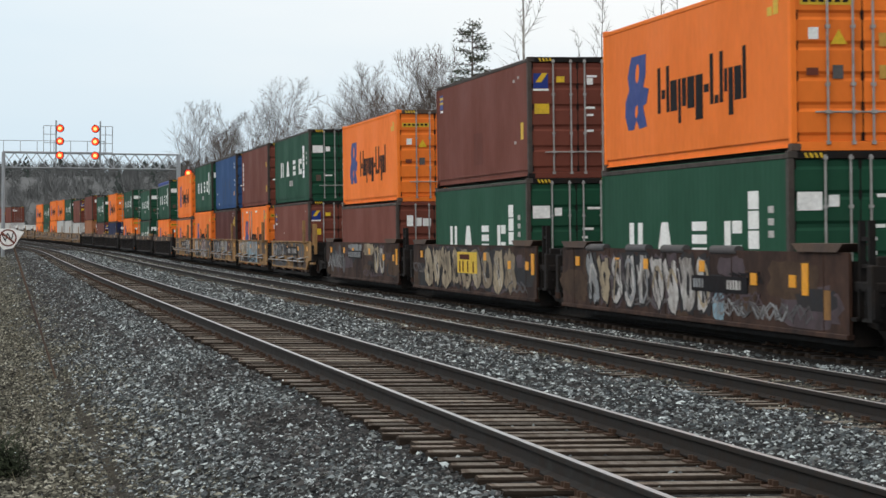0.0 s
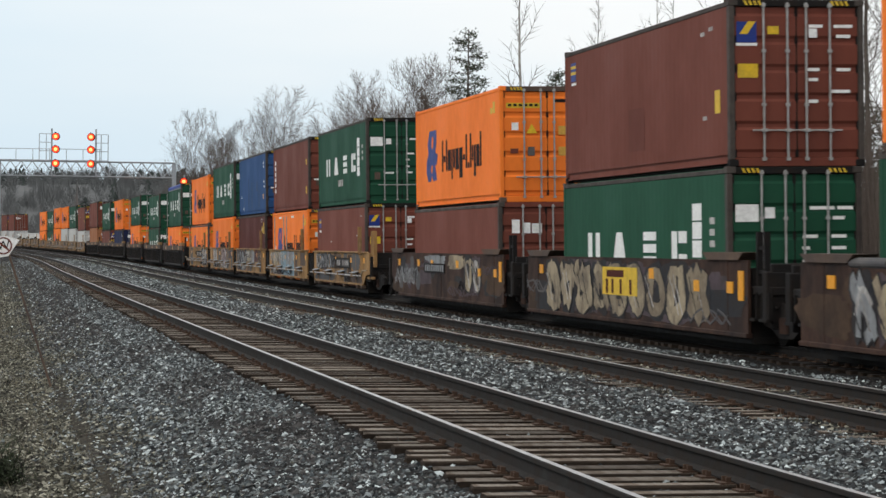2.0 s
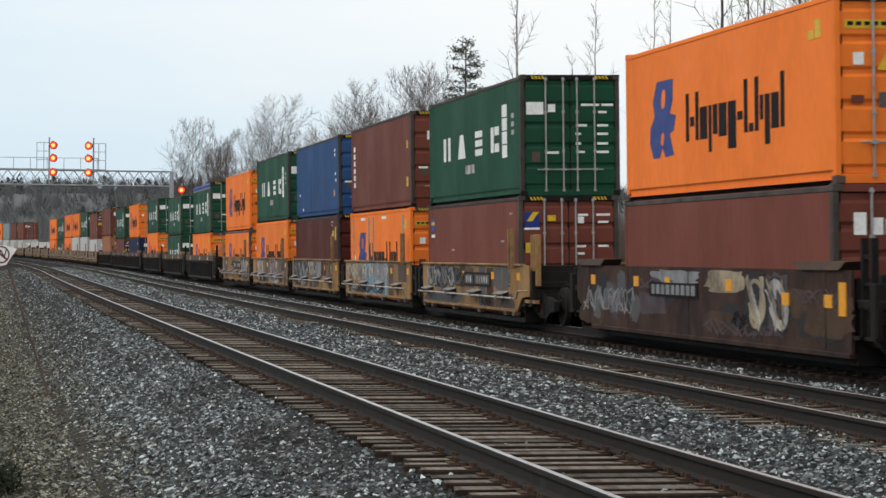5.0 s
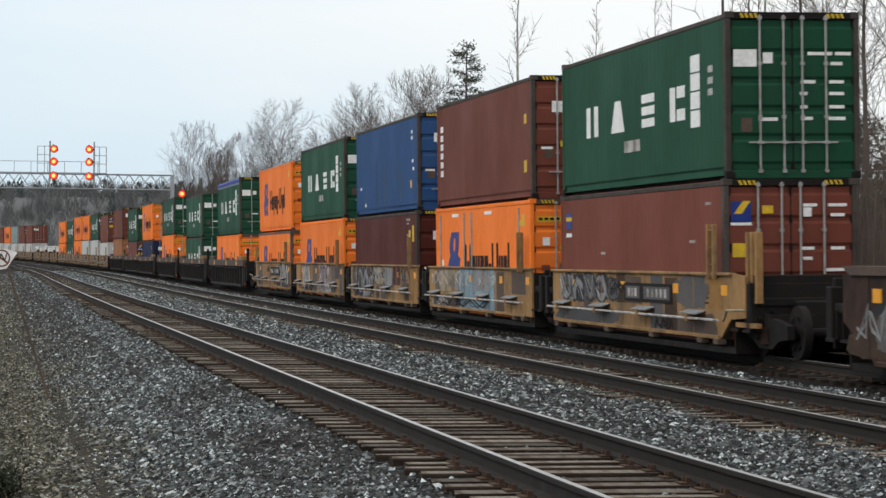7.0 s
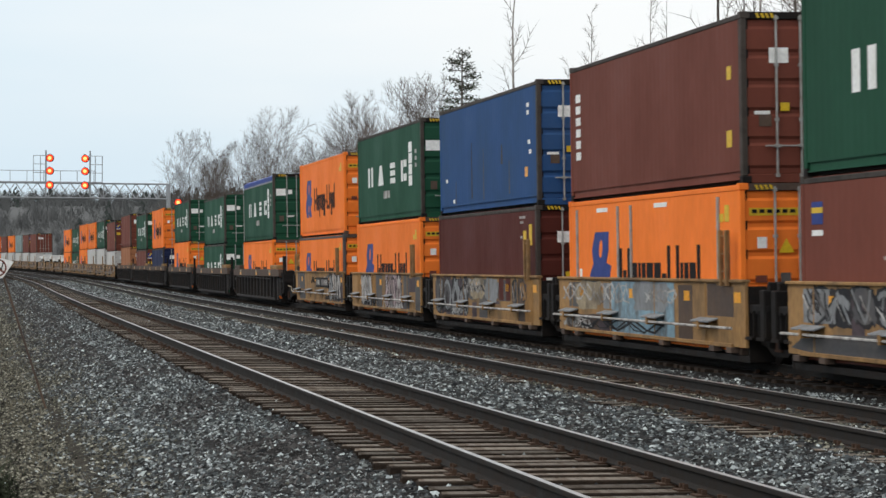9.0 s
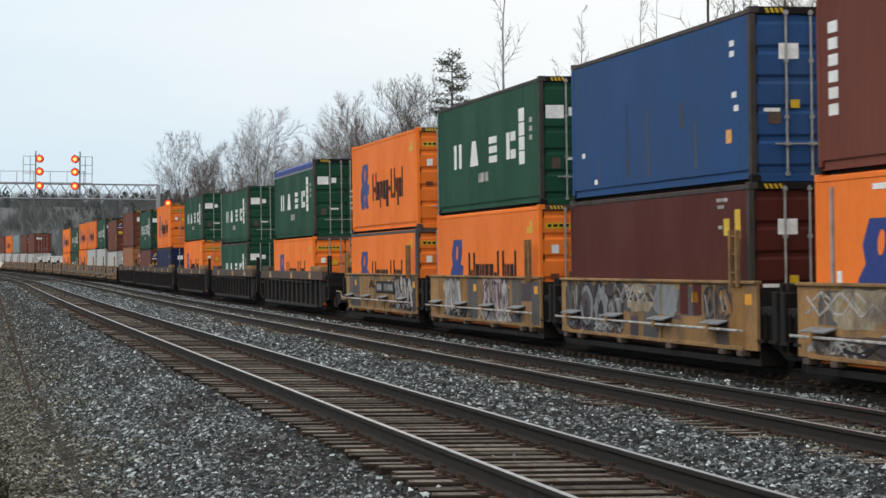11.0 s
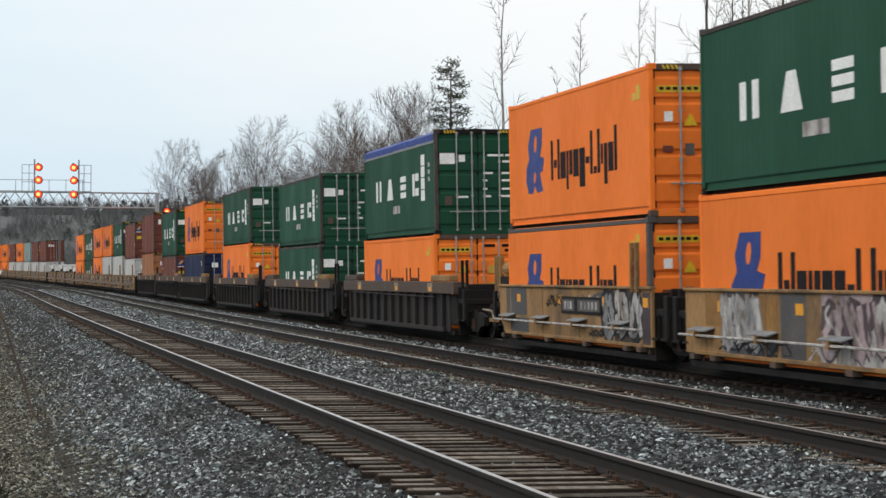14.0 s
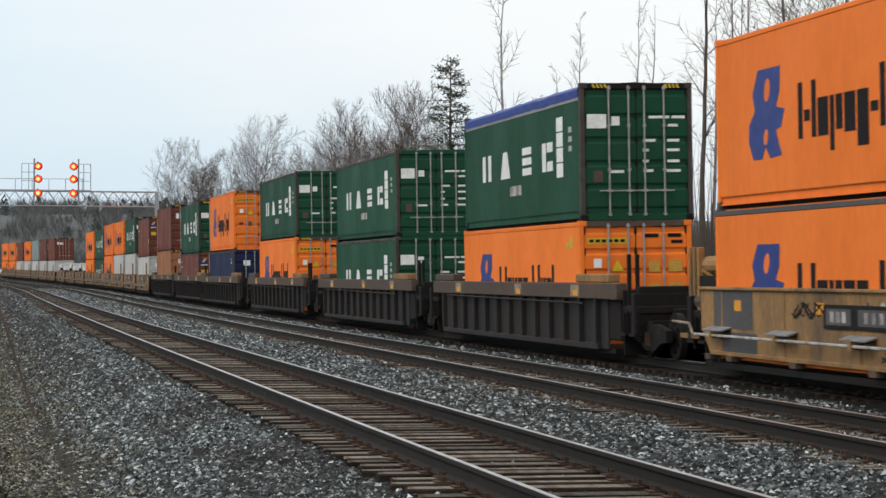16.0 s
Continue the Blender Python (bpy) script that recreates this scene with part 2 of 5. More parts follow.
STONE = stone_material("ballast_stone", (0.130, 0.143, 0.145), (0.052, 0.057, 0.059),
                       [(0, (0.08, 0.08, 0.09)), (0.3, (0.36, 0.36, 0.36)), (0.55, (0.68, 0.72, 0.76)), (0.76, (1.45, 1.43, 1.36)), (0.9, (2.5, 2.55, 2.6)), (1, (5.2, 5.2, 5.1))])
SOOTSTONE = stone_material("fouled_dark_stone", (0.056, 0.054, 0.053), (0.027, 0.026, 0.025), [(0, (0.3, 0.3, 0.3)), (0.6, (0.9, 0.9, 0.9)), (0.9, (1.7, 1.7, 1.7)), (1, (3.6, 3.6, 3.6))])
CINDER = stone_material("brown_cinder_grit", (0.102, 0.100, 0.083), (0.042, 0.041, 0.035), [(0, (0.1, 0.1, 0.1)), (0.4, (0.5, 0.5, 0.48)), (0.72, (1.3, 1.28, 1.2)), (0.9, (2.4, 2.35, 2.25)), (1, (4.4, 4.4, 4.3))])


# ---------------- building helpers ----------------
def bake(name, bm, mat):
    me = bpy.data.meshes.new(name)
    bm.normal_update()
    bm.to_mesh(me)
    bm.free()
    for k in mat if isinstance(mat, (list, tuple)) else [mat]:
        me.materials.append(k)
    return me


def part(name, bm, mat, parent, label=""):
    ob = new(name, bake(name, bm, mat))
    ob.parent = parent
    return tagged(ob, label)


def box(bm, x0, x1, y0, y1, z0, z1, bevel=0.0, mat=0):
    r = bmesh.ops.create_cube(bm, size=1.0, matrix=Matrix.Translation(((x0 + x1) / 2, (y0 + y1) / 2, (z0 + z1) / 2)) @ Matrix.Diagonal((x1 - x0, y1 - y0, z1 - z0, 1)))
    vs = r["verts"]
    if mat:
        for f in {f for v in vs for f in v.link_faces}:
            f.material_index = mat
    if bevel:
        bmesh.ops.bevel(bm, geom=list({e for v in vs for e in v.link_edges}), offset=bevel, segments=1, affect="EDGES")
    return bm


def boxes(*dims, bevel=0.0):
    bm = bmesh.new()
    for d in dims:
        box(bm, *d, bevel=bevel)
    return bm


def tube(bm, a, b, r, sides=8, r2=None):
    a, b = Vector(a), Vector(b)
    m = Matrix.Translation((a + b) / 2) @ (b - a).to_track_quat("Z", "Y").to_matrix().to_4x4()
    bmesh.ops.create_cone(bm, cap_ends=True, segments=sides, radius1=r, radius2=r if r2 is None else r2, depth=(b - a).length, matrix=m)
    return bm


def prism(bm, outline, y0, y1):
    """A plate whose outline lies in x, z, from y0 to y1."""
    a = [bm.verts.new((x, y0, z)) for x, z in outline]
    b = [bm.verts.new((x, y1, z)) for x, z in outline]
    bm.faces.new(a), bm.faces.new(b[::-1])
    for i in range(len(a)):
        j = (i + 1) % len(a)
        bm.faces.new((a[j], a[i], b[i], b[j]))
    bmesh.ops.recalc_face_normals(bm, faces=bm.faces[:])
    return bm


def mesh_of(name, verts, faces, mat):
    me = bpy.data.meshes.new(name)
    me.from_pydata(verts, [], faces)
    for k in mat if isinstance(mat, (list, tuple)) else [mat]:
        me.materials.append(k)
    me.update()
    return me


# ---------------- the line of the railway ----------------
LINE = np.arange(-260, 760.01, 0.5)
PSI = 0.1931 - 4.29e-5 * np.maximum(LINE, 0) + 3.346e-4 * np.maximum(LINE - 179.6, 0)
_dx, _dy = -np.sin(PSI), np.cos(PSI)
LX = np.concatenate([[0], np.cumsum((_dx[1:] + _dx[:-1]) * 0.25)])
LY = np.concatenate([[0], np.cumsum((_dy[1:] + _dy[:-1]) * 0.25)])
_zero = int(np.argmin(abs(LINE)))
LX, LY = LX - LX[_zero], LY - LY[_zero]
TRACKS = (4.868, 9.321, 13.891)
CANT = 0.02


def rise(s):
    return 0.0654 * (max(s, 0.0) / 100) ** 2


def place(s, e, z=0.0):
    """The point s metres along the line and e metres to its right."""
    p = float(np.interp(s, LINE, PSI))
    return Vector((float(np.interp(s, LINE, LX)) + e * math.cos(p), float(np.interp(s, LINE, LY)) + e * math.sin(p), z + rise(s)))


def heading(s):
    return float(np.interp(s, LINE, PSI))


def on_train(s, z=0.0):
    """Pose on the train's track: x points back along the train, y to the camera's side."""
    m = Matrix.Translation(place(s, TRACKS[2], z)) @ Matrix.Rotation(math.pi / 2 + heading(s), 4, "Z")
    return m @ Matrix.Rotation(-CANT, 4, "X")


def height(e):
    """Ground height across the line: shoulder, ballast bed, ditch."""
    return float(np.interp(e, [-400, -60, -12, -2, 1.2, 3.0, 3.5, 3.72, 6.1, 6.4, 7.2, 8.0, 10.6, 11.2, 16.3, 18.5, 22, 40, 400],
                           [-1.5, -1.2, -0.9, -0.85, -0.72, -0.31, -0.245, -0.215, -0.215, -0.225, -0.2, -0.2, -0.2, -0.24, -0.25, -1.1, -1.1, 0.2, 3.0]))


def relief(s, e):
    """Small unevenness of the ground."""
    z = (0.05 if not 3.6 < e < 6.3 else 0.012) * noise.noise((s * 0.5, e * 0.9, 0))
    return z + (0.10 * noise.noise((s * 0.25, e * 0.3, 5)) if e < 2.5 else 0)


# ---------------- ground ----------------
def build_ground():
    ss = list(np.arange(-250, -20, 15.0)) + list(np.arange(-20, 90, 0.8)) + list(np.arange(90, 300, 4.0)) + list(np.arange(300, 745, 15.0))
    es = [-3000, -900, -300, -120, -60, -30, -15, -8, -5] + list(np.arange(-3.5, 18.5, 0.35)) + [19, 20, 22, 25, 30, 40, 60, 120, 300, 900, 3000]
    verts, faces = [], []
    for s in ss:
        for e in es:
            z = height(e)
            if abs(e) < 60:
                z += relief(s, e)
            p = place(s, 0, z) + Vector((math.cos(heading(s)), math.sin(heading(s)), 0)) * e if abs(e) < 500 else place(s, math.copysign(300, e), z) + Vector((math.copysign(abs(e), e), 0, 0))
            verts.append(p)
    w = len(es)
    idx = []
    for i in range(len(ss) - 1):
        for j in range(w - 1):
            faces.append((i * w + j, i * w + j + 1, (i + 1) * w + j + 1, (i + 1) * w + j))
            em = (es[j] + es[j + 1]) / 2
            idx.append(0 if abs(em) < 60 else 1)
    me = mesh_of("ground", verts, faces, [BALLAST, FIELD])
    soil = me.attributes.new("bank", "FLOAT", "POINT")
    soil.data.foreach_set("value", [min(1.0, max(0.0, 0.5 + (1.45 - e if e < 12 else e - 18.5) * 0.9 + 0.7 * noise.noise((s * 0.3, e * 0.6, 9)))) for s in ss for e in es])
    # mask of the painted shade under the train, along the third track
    oily_shade = me.attributes.new("oily_shade", "FLOAT", "POINT")
    oily_shade.data.foreach_set("value", [min(0.92, max(0.0, (2.4 - abs(e - TRACKS[2])) * 3 + 0.8 * noise.noise((s * 0.8, e, 2)))) for s in ss for e in es])
    me.polygons.foreach_set("material_index", idx)
    me.polygons.foreach_set("use_smooth", [True] * len(faces))
    tagged(new("ground", me), "grey crushed-stone railway bed with dull grassy bank", "ground", kind="structure")
    far = bmesh.new()
    bmesh.ops.create_grid(far, x_segments=2, y_segments=2, size=4000, matrix=Matrix.Translation((0, 0, -3.0)))
    tagged(new("ground_far", bake("ground_far", far, FIELD)), "flat winter land reaching the horizon", "ground", kind="structure")


build_ground()


# ---------------- tracks ----------------
RAIL = [(-0.075, -0.172), (0.075, -0.172), (0.075, -0.16), (0.012, -0.135), (0.009, -0.05), (0.036, -0.038), (0.036, -0.008), (0.028, 0.0),
        (-0.028, 0.0), (-0.036, -0.008), (-0.036, -0.038), (-0.009, -0.05), (-0.012, -0.135), (-0.075, -0.16)]


def rail_mesh(e):
    ss = list(np.arange(-200, 0, 8.0)) + list(np.arange(0, 160, 2.0)) + list(np.arange(160, 700, 4.0))
    verts = [place(s, e + x, z) for s in ss for x, z in RAIL]
    k = len(RAIL)
    faces, idx = [], []
    for i in range(len(ss) - 1):
        for j in range(k):
            faces.append((i * k + j, (i + 1) * k + j, (i + 1) * k + (j + 1) % k, i * k + (j + 1) % k)[::-1])
            idx.append(1 if j == 7 else 0)
    me = mesh_of("rail", verts, faces, [RAILSIDE, RAILTOP])
    me.polygons.foreach_set("material_index", idx)
    return me


def tie_mesh(top):
    bm = bmesh.new()
    box(bm, -0.115, 0.115, -1.3, 1.3, -0.34, -0.182, bevel=0.012)
    for v in bm.verts:
        v.co += Vector((random.uniform(-0.006, 0.006), random.uniform(-0.02, 0.02), random.uniform(-0.006, 0.004)))
    bm.normal_update()
    # faces that look up get the light wood, the rest the painted shade
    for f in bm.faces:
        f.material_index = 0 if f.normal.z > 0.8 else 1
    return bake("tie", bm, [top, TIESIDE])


def tie_pose(s, e):
    return (Matrix.Translation(place(s + random.uniform(-0.03, 0.03), e + random.uniform(-0.05, 0.05), random.uniform(-0.012, 0.004)))
            @ Matrix.Rotation(math.pi / 2 + heading(s) + random.uniform(-0.02, 0.02), 4, "Z"))


def build_tracks():
    # the third track's ties are near black: the train's shade in their colour
    tie_data, shaded_data = [tie_mesh(WOOD) for _ in range(6)], [tie_mesh(DARK) for _ in range(2)]
    plate_bm = bmesh.new()
    for y in (-0.7535, 0.7535):
        box(plate_bm, -0.09, 0.09, y - 0.17, y + 0.17, -0.184, -0.168)
        for dx, dy in ((-0.05, -0.1), (0.05, -0.1), (-0.05, 0.1), (0.05, 0.1)):
            box(plate_bm, dx - 0.016, dx + 0.016, y + dy - 0.02, y + dy + 0.02, -0.17, -0.128)
        box(plate_bm, -0.14, -0.115, y - 0.06, y + 0.06, -0.26, -0.165)
    plates = bake("tie_plate", plate_bm, PLATE)
    for i, e in enumerate(TRACKS):
        track = tagged(new("track_%d" % (i + 1)), "railway track with rusty rails on weathered wooden ties", "track", kind="structure")
        for side in (-0.7535, 0.7535):
            r = new("rail", rail_mesh(e + side))
            r.parent = track
        near = (12, 120) if i == 0 else (16, 70) if i == 1 else (30, 40)
        for s in np.arange(near[0], near[1], 0.52):
            t = new("tie", random.choice(tie_data if i < 2 else shaded_data))
            t.parent, t.matrix_basis = track, tie_pose(s, e)
            p = new("tie_plate", plates)
            p.parent, p.matrix_basis = track, t.matrix_basis
        verts, faces = [], []
        for s in list(np.arange(near[0] - 40, near[0], 0.52)) + list(np.arange(near[1], 420, 0.52)):
            m, k = tie_pose(s, e), len(verts)
            verts += [m @ Vector((x, y, z)) for x in (-0.115, 0.115) for y in (-1.3, 1.3) for z in (-0.34, -0.182)]
            faces += [tuple(k + a for a in f) for f in ((0, 1, 3, 2), (4, 6, 7, 5), (0, 4, 5, 1), (2, 3, 7, 6), (1, 5, 7, 3))]
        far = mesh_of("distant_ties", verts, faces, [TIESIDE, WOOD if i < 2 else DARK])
        # every fifth face is a top; the others carry the painted side shade
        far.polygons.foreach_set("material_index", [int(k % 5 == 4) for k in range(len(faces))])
        rest = new("distant_ties", far)
        rest.parent = track
        tagged(rest, "rows of distant wooden ties", kind="stuff")


# ---------------- containers ----------------
L, W = 12.19, 2.438


def corrugated(length, h, y, out, depth=0.0011, pitch=0.28):
    """An upright corrugated sheet along x at y, with its flutes towards -out."""
    bm = bmesh.new()
    xs, x = [], -length / 2
    while x < length / 2 - pitch:
        xs += [(x, 0), (x + 0.075, 0), (x + 0.14, 1), (x + 0.215, 1)]
        x += pitch
    xs += [(x, 0), (length / 2, 0)]
    low = [bm.verts.new((x, y - out * depth * d, 0.0)) for x, d in xs]
    top = [bm.verts.new((x, y - out * depth * d, h)) for x, d in xs]
    for i in range(len(xs) - 1):
        f = (low[i], low[i + 1], top[i + 1], top[i])
        bm.faces.new(f if out < 0 else f[::-1])
    return bm


def sheet_up(bm, z):
    for v in bm.verts:
        v.co.z += z
    return bm


def container(name, paintwork, h, label, category="container", marks="", dark=DARK, stickers="", tarp=False, rim=None):
    """A forty-foot box. Its doors face -x, y is the side that the camera sees, z = 0 its underside."""
    c = tagged(new(name), label, category)
    hx, hy = L / 2, W / 2
    wall_top = h - (0.36 if tarp else 0.12)
    part("side_wall", sheet_up(corrugated(L - 0.3, wall_top - 0.21, hy - 0.012, 1), 0.21), paintwork, c)
    part("side_wall", sheet_up(corrugated(L - 0.3, wall_top - 0.16, -hy + 0.012, -1), 0.16), paintwork, c)
    for y in (hy - 0.06, -hy):
        sunk = hy - 0.045 if y > 0 else -hy + 0.045
        part("bottom_rail", boxes((-hx + 0.17, hx - 0.17, min(sunk, sunk - 0.05 * (y > 0)), max(sunk, sunk + 0.05 * (y < 0)), 0.075, 0.215), (-hx + 0.17, hx - 0.17, y + 0.012, y + 0.048, 0.06, 0.085)), paintwork, c)
        part("top_rail", boxes((-hx + 0.17, hx - 0.17, y, y + 0.06, wall_top, wall_top + 0.085), bevel=0.01), STEEL if tarp else rim or paintwork, c)
    for x in (-hx, hx - 0.16):
        for y in (-hy, hy - 0.1):
            part("corner_post", boxes((x, x + 0.16, y, y + 0.1, 0.118, h - 0.118), bevel=0.012), rim if rim and x < 0 else paintwork, c)
            for z in (0, h - 0.118):
                bm = boxes((x - 0.004 if x < 0 else x - 0.014, x + 0.174 if x < 0 else x + 0.164, y - 0.006 if y < 0 else y - 0.06, y + 0.16 if y < 0 else y + 0.106, z, z + 0.118), bevel=0.01)
                part("corner_casting", bm, dark if z == 0 else rim or paintwork, c)
    part("roof", boxes((-hx + 0.1, hx - 0.1, -hy + 0.14, hy - 0.14, wall_top + 0.02, h - 0.008 if not tarp else wall_top + 0.05)), paintwork, c)
    part("floor", boxes((-hx + 0.15, hx - 0.15, -hy + 0.12, hy - 0.12, 0.012, 0.14)), DARK, c)
    part("front_wall", boxes((hx - 0.12, hx - 0.07, -hy + 0.1, hy - 0.1, 0.12, h - 0.1)), paintwork, c)
    part("door_sill", boxes((-hx + 0.01, -hx + 0.13, -hy + 0.1, hy - 0.1, 0.0, 0.15), bevel=0.01), paintwork, c)
    header = part("door_header", boxes((-hx + 0.01, -hx + 0.15, -hy + 0.1, hy - 0.1, h - 0.13, h - 0.005), bevel=0.01), dark if dark is not DARK or h > 2.7 else paintwork, c)
    if h > 2.7:
        for y0 in (0.62, -0.95):
            bm = bmesh.new()
            for k in range(4):
                a = y0 + k * 0.085
                prism(bm, [(a, h - 0.11), (a + 0.045, h - 0.11), (a + 0.085, h - 0.03), (a + 0.04, h - 0.03)], 0, 0.004)
            bmesh.ops.rotate(bm, verts=bm.verts[:], cent=(0, 0, 0), matrix=Matrix.Rotation(-math.pi / 2, 3, "Z"))
            for v in bm.verts:
                v.co = Vector((-hx + 0.006 - abs(v.co.x), -v.co.y, v.co.z))
            part("hazard_stripes", bm, YELLOW, header, "yellow hazard stripes")
    for side in (1, -1):
        y0, y1 = (0.012, hy - 0.108) if side > 0 else (-hy + 0.108, -0.012)
        outline = [(-hx + 0.1, 0.16), (-hx + 0.06, 0.16)]
        n = 5
        step = (h - 0.44) / n
        for k in range(n):
            za = 0.22 + k * step
            outline += [(-hx + 0.06, za + 0.03), (-hx + 0.028, za + 0.08), (-hx + 0.028, za + step - 0.08), (-hx + 0.06, za + step - 0.03)]
        outline += [(-hx + 0.06, h - 0.14), (-hx + 0.1, h - 0.14)]
        bm = prism(bmesh.new(), outline, y0, y1)
        edge = hy - 0.112
        door = part("door", bm, paintwork, c)
        for y in (0.17 * side, 0.60 * side):
            bm = tube(bmesh.new(), (-hx - 0.0, y, 0.1), (-hx - 0.0, y, h - 0.06), 0.021, 8)
            for zz in (0.1, h * 0.36, h * 0.68, h - 0.14):
                box(bm, -hx - 0.03, -hx + 0.06, y - 0.035, y + 0.035, zz, zz + 0.055)
            part("locking_rod", bm, STEEL, door, "grey steel locking rod")
            bm = tube(bmesh.new(), (-hx - 0.035, y - 0.20, h * 0.215), (-hx - 0.035, y + 0.22, h * 0.215), 0.016, 6)
            box(bm, -hx - 0.05, -hx + 0.03, y - 0.05, y + 0.05, h * 0.215 - 0.025, h * 0.215 + 0.03)
            part("door_handle", bm, STEEL, door)
        part("gasket", boxes(*[(-hx + 0.03, -hx + 0.05, min(q, q + side * 0.022), max(q, q + side * 0.022), 0.16, h - 0.14) for q in (side * 0.004, side * (edge - 0.022))]), DARK, door, "black rubber door gasket")
        add_stickers(door, side, stickers, h, hx)
    add_marks(c, marks, h, hx, hy)
    if tarp:
        bm = bmesh.new()
        n, prof = 40, [(-hy - 0.01, h - 0.29), (-hy - 0.02, h - 0.12), (-hy + 0.10, h - 0.04), (0, h + 0.02), (hy - 0.10, h - 0.04), (hy + 0.02, h - 0.12), (hy + 0.012, h - 0.29)]
        rows = []
        for i in range(n + 1):
            x = -hx + 0.12 + (L - 0.24) * i / n
            rows.append([bm.verts.new((x, y * (1 + 0.006 * noise.noise((x * 2, y, 3))), z + 0.018 * noise.noise((x * 1.6, y * 2, 1)))) for y, z in prof])
        for a, b in zip(rows, rows[1:]):
            for j in range(len(prof) - 1):
                bm.faces.new((a[j], b[j], b[j + 1], a[j + 1]))
        part("tarpaulin", bm, TARP, c, "blue tarpaulin roof cover")
    return c


def plate(bm, hx, y, z, w, t):
    """A small flat sign on the door end."""
    return box(bm, -hx + 0.020, -hx + 0.026, y - w / 2, y + w / 2, z, z + t)


def add_stickers(door, side, kind, h, hx):
    def put(y, z, w, t, mat, name="sticker", label=""):
        part(name, plate(bmesh.new(), hx, y, z, w, t), mat, door, label)
    if kind == "green":
        if side > 0:
            put(0.86, h * 0.67, 0.42, 0.30, LETTERWHITE, "sign", "white door sign")
            put(0.45, h * 0.69, 0.18, 0.19, LETTERWHITE)
            put(0.84, h * 0.28, 0.19, 0.24, CHORD)
            put(0.45, h * 0.345, 0.34, 0.06, LETTERWHITE)
        else:
            for z, a, w in ((0.74, -0.5, 0.5), (0.74, -0.92, 0.32), (0.68, -0.8, 0.24), (0.57, -0.28, 0.3), (0.57, -0.8, 0.3), (0.50, -0.2, 0.15), (0.50, -0.8, 0.3),
                            (0.42, -0.2, 0.14), (0.42, -0.8, 0.3), (0.35, -0.25, 0.24), (0.35, -0.8, 0.34)):
                put(a, h * z, w * 0.9, 0.058, LETTERWHITE, "lettering_bar")
    elif kind == "orange":
        if side > 0:
            put(0.60, h * 0.81, 0.9, 0.13, YELLOW, "sign", "yellow sign with dark unreadable writing")
            for k in range(6):
                part("lettering_bar", box(bmesh.new(), -hx + 0.015, -hx + 0.02, 0.24 + k * 0.135, 0.33 + k * 0.135, h * 0.825, h * 0.825 + 0.06), BLACKPAINT, door)
            put(0.83, h * 0.62, 0.17, 0.19, LETTERWHITE)
            bm = bmesh.new()
            bmesh.ops.create_cone(bm, cap_ends=True, segments=3, radius1=0.16, radius2=0.16, depth=0.006,
                                  matrix=Matrix.Translation((-hx + 0.022, 0.40, h * 0.62)) @ Matrix.Rotation(math.pi / 2, 4, "Y") @ Matrix.Rotation(math.pi / 2, 4, "Z"))
            part("warning_triangle", bm, YELLOW, door, "yellow warning triangle")
            put(0.42, h * 0.40, 0.18, 0.22, DULL)
            put(0.85, h * 0.42, 0.2, 0.12, MAROON)
        else:
            for z in (0.58, 0.40):
                put(-0.40, h * z, 0.24, 0.22, SANDY, "sign"), put(-0.86, h * z, 0.30, 0.24, SANDY, "sign")
            for a in (-0.35, -0.85):
                put(a, h * 0.86, 0.3, 0.08, BLACKPAINT, "lettering_bar")
            put(-0.9, h * 0.81, 0.25, 0.07, BLACKPAINT, "lettering_bar")
    elif kind == "maroon":
        if side > 0:
            put(0.90, h * 0.74, 0.36, 0.36, LOGOBLUE, "sign", "blue and yellow door sign")
            part("sign_stripe", prism(bmesh.new(), [(0.0, 0), (0.14, 0), (0.30, 0.22), (0.16, 0.22)], 0, 0.004), YELLOW, door).matrix_basis = Matrix.Translation((-hx + 0.018, 1.03, h * 0.79)) @ Matrix.Rotation(-math.pi / 2, 4, "Z")
            put(0.90, h * 0.72, 0.38, 0.05, LETTERWHITE)
            put(0.88, h * 0.53, 0.36, 0.24, YELLOW)
            put(0.42, h * 0.79, 0.2, 0.14, YELLOW)
        else:
            put(-0.30, h * 0.77, 0.15, 0.16, LETTERWHITE)
            for z, a, w in ((0.83, -0.35, 0.3), (0.83, -0.85, 0.4), (0.77, -0.85, 0.3), (0.57, -0.3, 0.28), (0.57, -0.85, 0.3), (0.51, -0.3, 0.2), (0.44, -0.8, 0.4), (0.38, -0.3, 0.2)):
                put(a, h * z, w * 0.85, 0.055, LETTERWHITE, "lettering_bar")
    elif kind == "plain":
        if side > 0:
            put(0.55, h * 0.70, 0.34, 0.26, LETTERWHITE, "sign")
            put(0.80, h * 0.33, 0.22, 0.2, CHORD)
            put(0.45, h * 0.42, 0.16, 0.14, YELLOW)
            put(0.85, h * 0.40, 0.28, 0.06, LETTERWHITE, "lettering_bar")
        else:
            for z in (0.8, 0.7, 0.6, 0.5):
                put(-0.6, h * z, 0.5, 0.07, LETTERWHITE, "lettering_bar")
    elif kind == "grouped":
        if side > 0:
            for k, (w, t) in enumerate(((0.2, 0.34), (0.2, 0.26), (0.26, 0.24))):
                put(0.78 - k * 0.27, h * 0.70, w, t, LETTERWHITE, "lettering_block")


